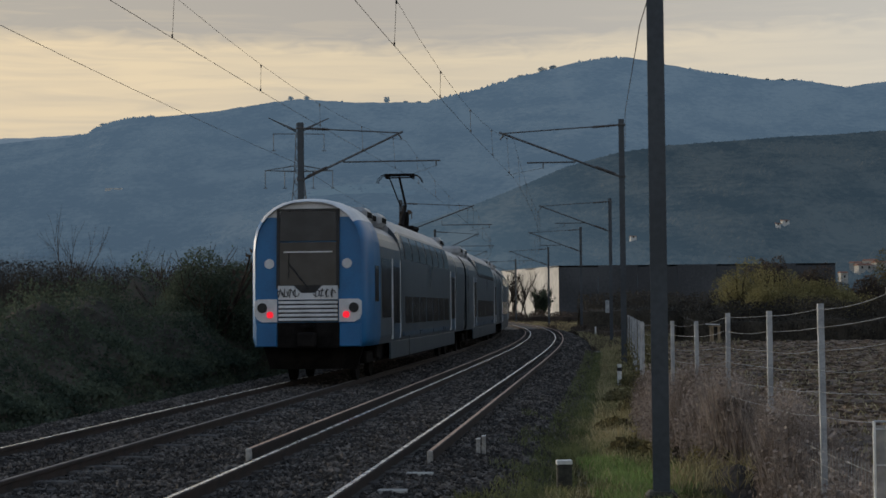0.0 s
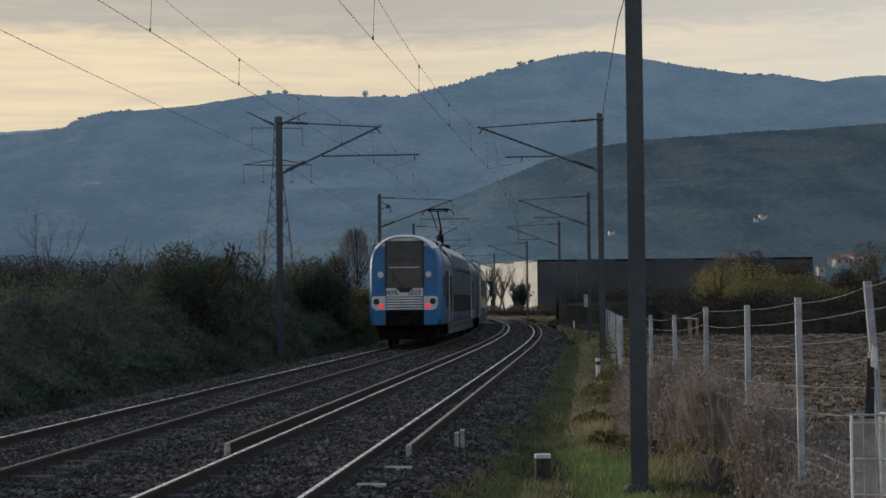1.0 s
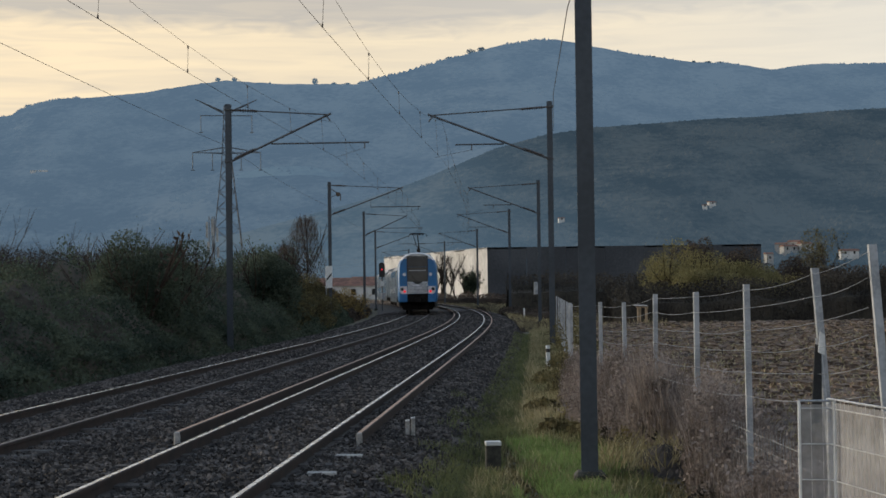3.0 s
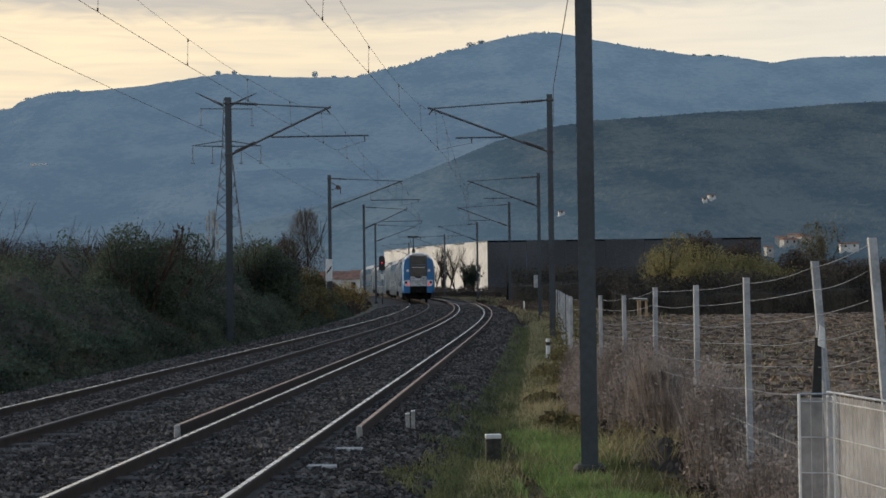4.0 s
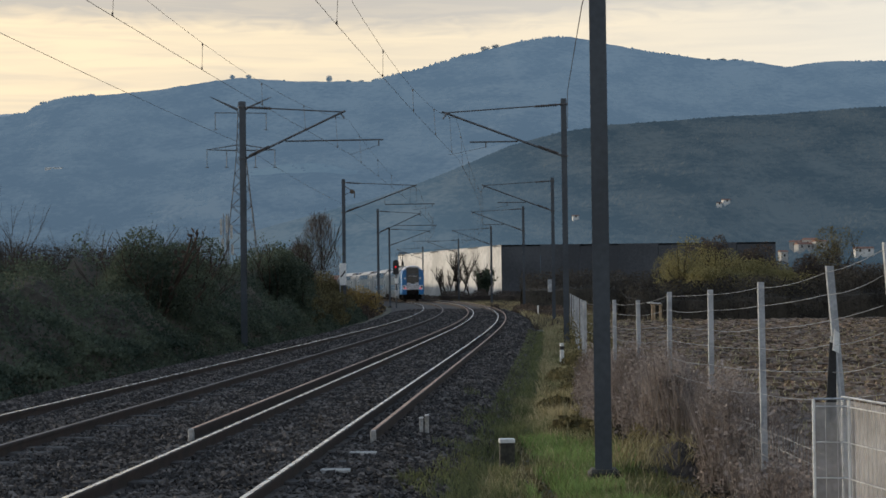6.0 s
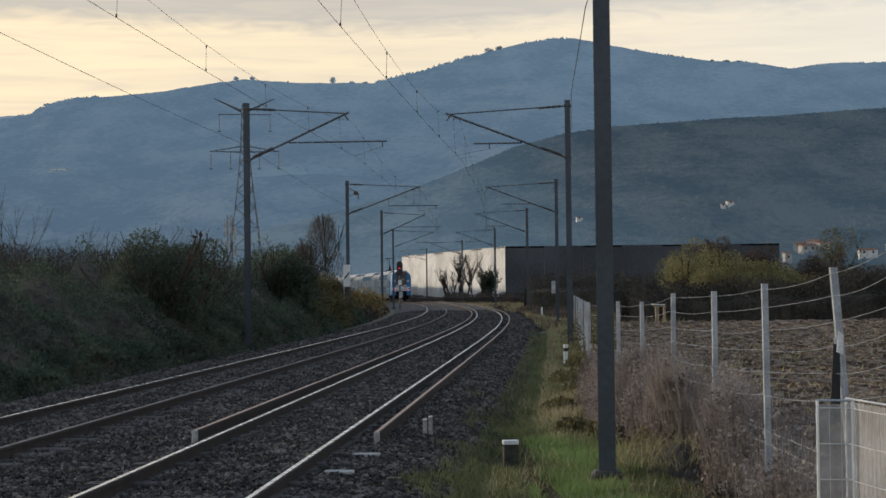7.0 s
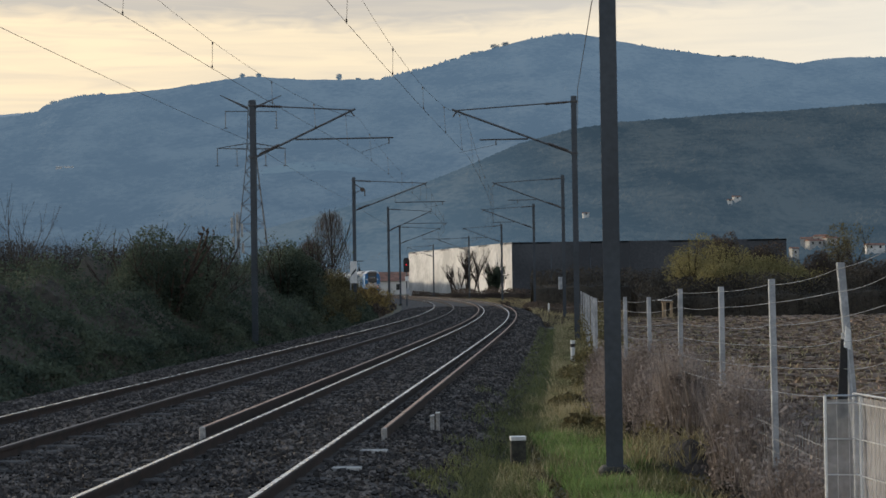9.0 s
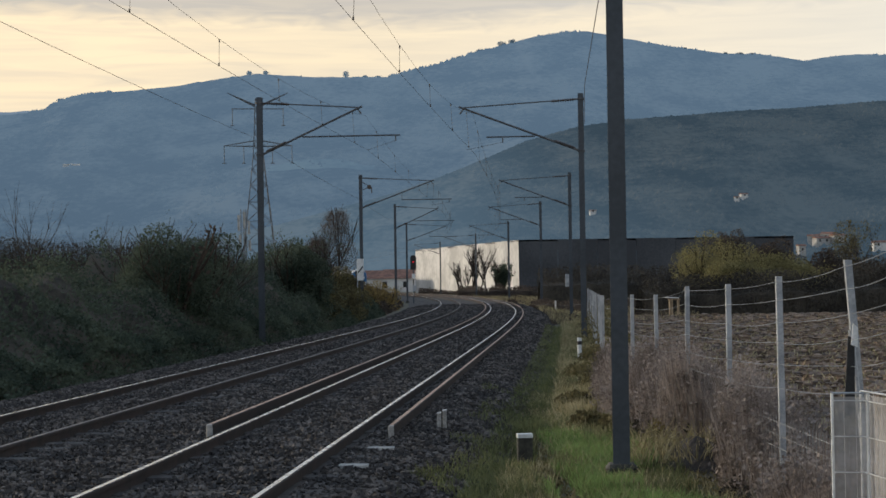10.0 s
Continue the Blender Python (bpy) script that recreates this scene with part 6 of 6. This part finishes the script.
# ---------------------------------------------------------------- far things
def pylon(x, y):
    th = empty("lattice_pylon", pose(x, y, -0.5, 0, 0, 8), "grey lattice power pylon far behind the hedge", "pylon")
    levels = [(0, 3.1), (4.5, 2.65), (8.5, 2.25), (12, 1.9), (15, 1.55), (17.6, 1.25), (20, 1.0), (22, 0.8), (23.8, 0.7), (25.6, 0.6), (27.4, 0.52), (29.2, 0.45), (31, 0.35)]
    for a in range(4):
        bm = bmesh.new()
        sx, sy = ((-1, -1), (1, -1), (1, 1), (-1, 1))[a]
        tube(bm, [(sx * w0, sy * w0, z0) for z0, w0 in levels], 0.075, 4)
        part("leg", bm, "lattice", th)
    bm = bmesh.new()
    for (z0, w0), (z1, w1) in zip(levels, levels[1:]):
        for a in range(4):
            c = ((-1, -1), (1, -1), (1, 1), (-1, 1))
            p, q = c[a], c[(a + 1) % 4]
            rod(bm, (p[0] * w0, p[1] * w0, z0), (q[0] * w1, q[1] * w1, z1), 0.055, n=3)
            rod(bm, (q[0] * w0, q[1] * w0, z0), (p[0] * w1, p[1] * w1, z1), 0.055, n=3)
            rod(bm, (p[0] * w1, p[1] * w1, z1), (q[0] * w1, q[1] * w1, z1), 0.04, n=3)
    part("bracing", bm, "lattice", th)
    for z, r, up in ((29.8, 4.7, 2.1), (23.6, 5.3, 0.1)):
        for sx in (-1, 1):
            bm = bmesh.new()
            tip = Vector((sx * r, 0, z + up))
            for dy in (-0.5, 0.5):
                rod(bm, (sx * 0.5, dy, z), tip, 0.06, n=4)
                rod(bm, (sx * 0.4, dy, z + (0.9 if up < 1 else 0.2)), tip, 0.05, n=4)
            for k in range(1, 5):
                u = k / 5
                rod(bm, Vector((sx * 0.5, -0.5, z)).lerp(tip, u), Vector((sx * 0.4, 0.5, z + 0.9 if up < 1 else z + 0.2)).lerp(tip, u), 0.03, n=3)
            part("crossarm", bm, "lattice", th)
    for sx in (-1, 1):
        bm = bmesh.new()
        rod(bm, (0, 0, 29.4), (sx * 4.0, 0, 29.4), 0.07, n=4)
        part("beam", bm, "lattice", th)
    for sx, zt in ((-3.9, 29.4), (3.9, 29.4), (-5.2, 23.6), (5.2, 23.6), (-2.2, 23.6), (2.2, 23.6)):
        bm = bmesh.new()
        rod(bm, (sx, 0, zt), (sx, 0, zt - 2.6), 0.06, n=5)
        rod(bm, (sx - 0.3, 0, zt - 2.6), (sx + 0.3, 0, zt - 2.6), 0.07, n=5)
        part("insulator_string", bm, "lattice", th)


pylon(-28.3, 260.0)


def phone_mast(x, y):
    th = empty("antenna_mast", pose(x, y, -0.5), "slim lattice antenna mast with pale panel antennas", "antenna mast")
    bm = bmesh.new()
    for sx, sy in ((-0.3, -0.2), (0.3, -0.2), (0, 0.3)):
        rod(bm, (sx, sy, 0), (sx, sy, 11.2), 0.05, n=4)
    for k in range(11):
        rod(bm, (-0.3, -0.2, k), (0.3, -0.2, k + 1), 0.03, n=3)
        rod(bm, (0.3, -0.2, k), (-0.3, -0.2, k + 1), 0.03, n=3)
    part("lattice_shaft", bm, "lattice", th)
    for dx, z, h in ((-0.55, 9.6, 1.9), (0.1, 9.9, 2.0), (0.65, 9.0, 1.6), (-0.4, 7.6, 1.2), (0.75, 6.9, 1.2)):
        bm = bmesh.new()
        box(bm, (dx, -0.35, z), (0.26, 0.14, h), 0.02)
        part("antenna", bm, "concrete", th, "pale panel antenna")


phone_mast(-23.6, 200.0)


def house(place, w, d, h, rz, label, roof="tile", wall="cladding", pitch=0.4):
    th = empty("house", Matrix.Translation(place) @ pose(0, 0, 0, 0, 0, rz), label, "house", "houses of the village on the slope")
    bm = bmesh.new()
    box(bm, (0, 0, h / 2 - 4), (w, d, h + 8))
    part("wall", bm, wall, th)
    bm = bmesh.new()
    p = max(0.05, pitch * d / 2)
    o = [(-d / 2 - 0.4, h), (d / 2 + 0.4, h), (0, h + p)] if pitch else [(-d / 2, h), (d / 2, h), (d / 2, h + 0.2), (-d / 2, h + 0.2)]
    loft(bm, [[(-w / 2 - 0.4, y, z) for y, z in o], [(w / 2 + 0.4, y, z) for y, z in o]])
    bmesh.ops.recalc_face_normals(bm, faces=bm.faces[:])
    part("roof", bm, roof, th)
    for k in range(max(1, int(w / 4)) if pitch > 0.2 else 0):
        bm = bmesh.new()
        box(bm, (-w / 2 + (k + 0.5) * w / max(1, int(w / 4)), -d / 2 - 0.02, h * 0.55), (1.1, 0.12, 1.4))
        part("window", bm, "glass", th)
    return th


for u, sl, w, d, h, rz, lab, roof, wall in (
        (0.2105, 0.0125, 6.4, 6.4, 8.0, 10, "pale square tower on the village slope", "tile", "concrete"), (0.218, 0.0195, 10, 7, 6, -25, "pale village house with a tiled roof", "tile", "concrete"),
        (0.2225, 0.0185, 14, 8, 5, 15, "pale village house with a tiled roof", "tile", "concrete"), (0.2265, 0.0200, 12, 8, 7, -40, "pale village house with a tiled roof", "tile", "concrete"),
        (0.232, 0.0195, 12, 8, 6, 20, "pale village house with a tiled roof", "tile", "concrete"), (0.258, 0.016, 16, 8, 4, 0, "long pale village house", "tile", "cladding"),
        (0.1775, 0.0468, 8, 5, 2.6, 20, "lone white farmhouse on the wooded slope", "tile", "cladding"), (0.1735, 0.0462, 5, 4, 1.5, 0, "small white outbuilding on the wooded slope", "tile", "cladding"),
        (0.0885, 0.0393, 7, 4, 2, 10, "white house on the lower wooded slope", "tile", "cladding")):
    house(on_hill("hill_near", u, sl) + Vector((0, -8, 0.9)), w * 0.62, d * 0.7, h * 0.55, rz, lab, roof, wall)
house(on_hill("hill_main", -0.2195, 0.0725), 28, 8, 1.5, 0, "long pale barn high on the hazy hillside", "cladding", "cladding", 0.15)


def low_house(x, y, w, d, h, label, roof="tile"):
    house(Vector((x, y, -0.4)), w, d, h, 12, label, roof)


low_house(-15, 405, 15, 10, 3.2, "low house with an orange tiled roof beyond the curve")
low_house(-8.5, 430, 13, 9, 3.8, "low house with an orange tiled roof beyond the curve")


# single trees on the skyline
for n, (u, w, h) in enumerate([(-0.0563, 16, 22), (-0.1135, 15, 16), (-0.1040, 15, 16), (-0.083, 6, 8), (0.0365, 26, 18), (0.043, 22, 14), (0.024, 22, 12), (0.0115, 18, 10), (-0.045, 14, 10), (-0.037, 18, 9), (-0.029, 18, 10),
                               (0.1455, 9, 8), (0.1695, 10, 9), (0.178, 20, 9), (0.185, 18, 8), (-0.2255, 26, 14), (-0.218, 26, 10), (-0.205, 30, 9)]):
    y, w, h = 3300.0, w * 0.8, h * 0.72
    rng = np.random.default_rng(300 + n)
    k = 260
    d = rng.normal(size=(k, 3))
    d /= np.linalg.norm(d, axis=1, keepdims=True)
    pts = d * rng.uniform(0.3, 1, (k, 1)) * [w / 2, w / 2, h * 0.42] + [0, 0, h * 0.58]
    pts[: k // 8] = np.stack([rng.normal(0, 0.5, k // 8), rng.normal(0, 0.5, k // 8), rng.uniform(0, h * 0.5, k // 8)], -1)
    th = empty("ridge_tree", pose(u * y, y, profile(MAIN, u) * y - 4.0), "small round tree on the mountain's skyline", "tree", "trees on the skyline")
    # hill_near gives the crowns the slope's haze emission too
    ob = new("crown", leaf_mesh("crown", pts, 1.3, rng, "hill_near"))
    ob.parent = th


# ---------------------------------------------------------------- motion of the train
def motions():
    for i, car in enumerate(CARS):
        rows = []
        for k in range(41):
            t = k * 0.25
            s = float(np.interp(t, [r[0] for r in RUN], [r[1] for r in RUN])) + CAR * (i + 0.5)
            a, b = on_line(s - 9.5, -SPACING), on_line(s + 9.5, -SPACING)
            mid = (a + b) / 2
            rows.append((t, pose(mid.x, mid.y, 0, 0, 0, -math.degrees(math.atan2(b.x - a.x, b.y - a.y)))))
        walk(car, rows)


motions()
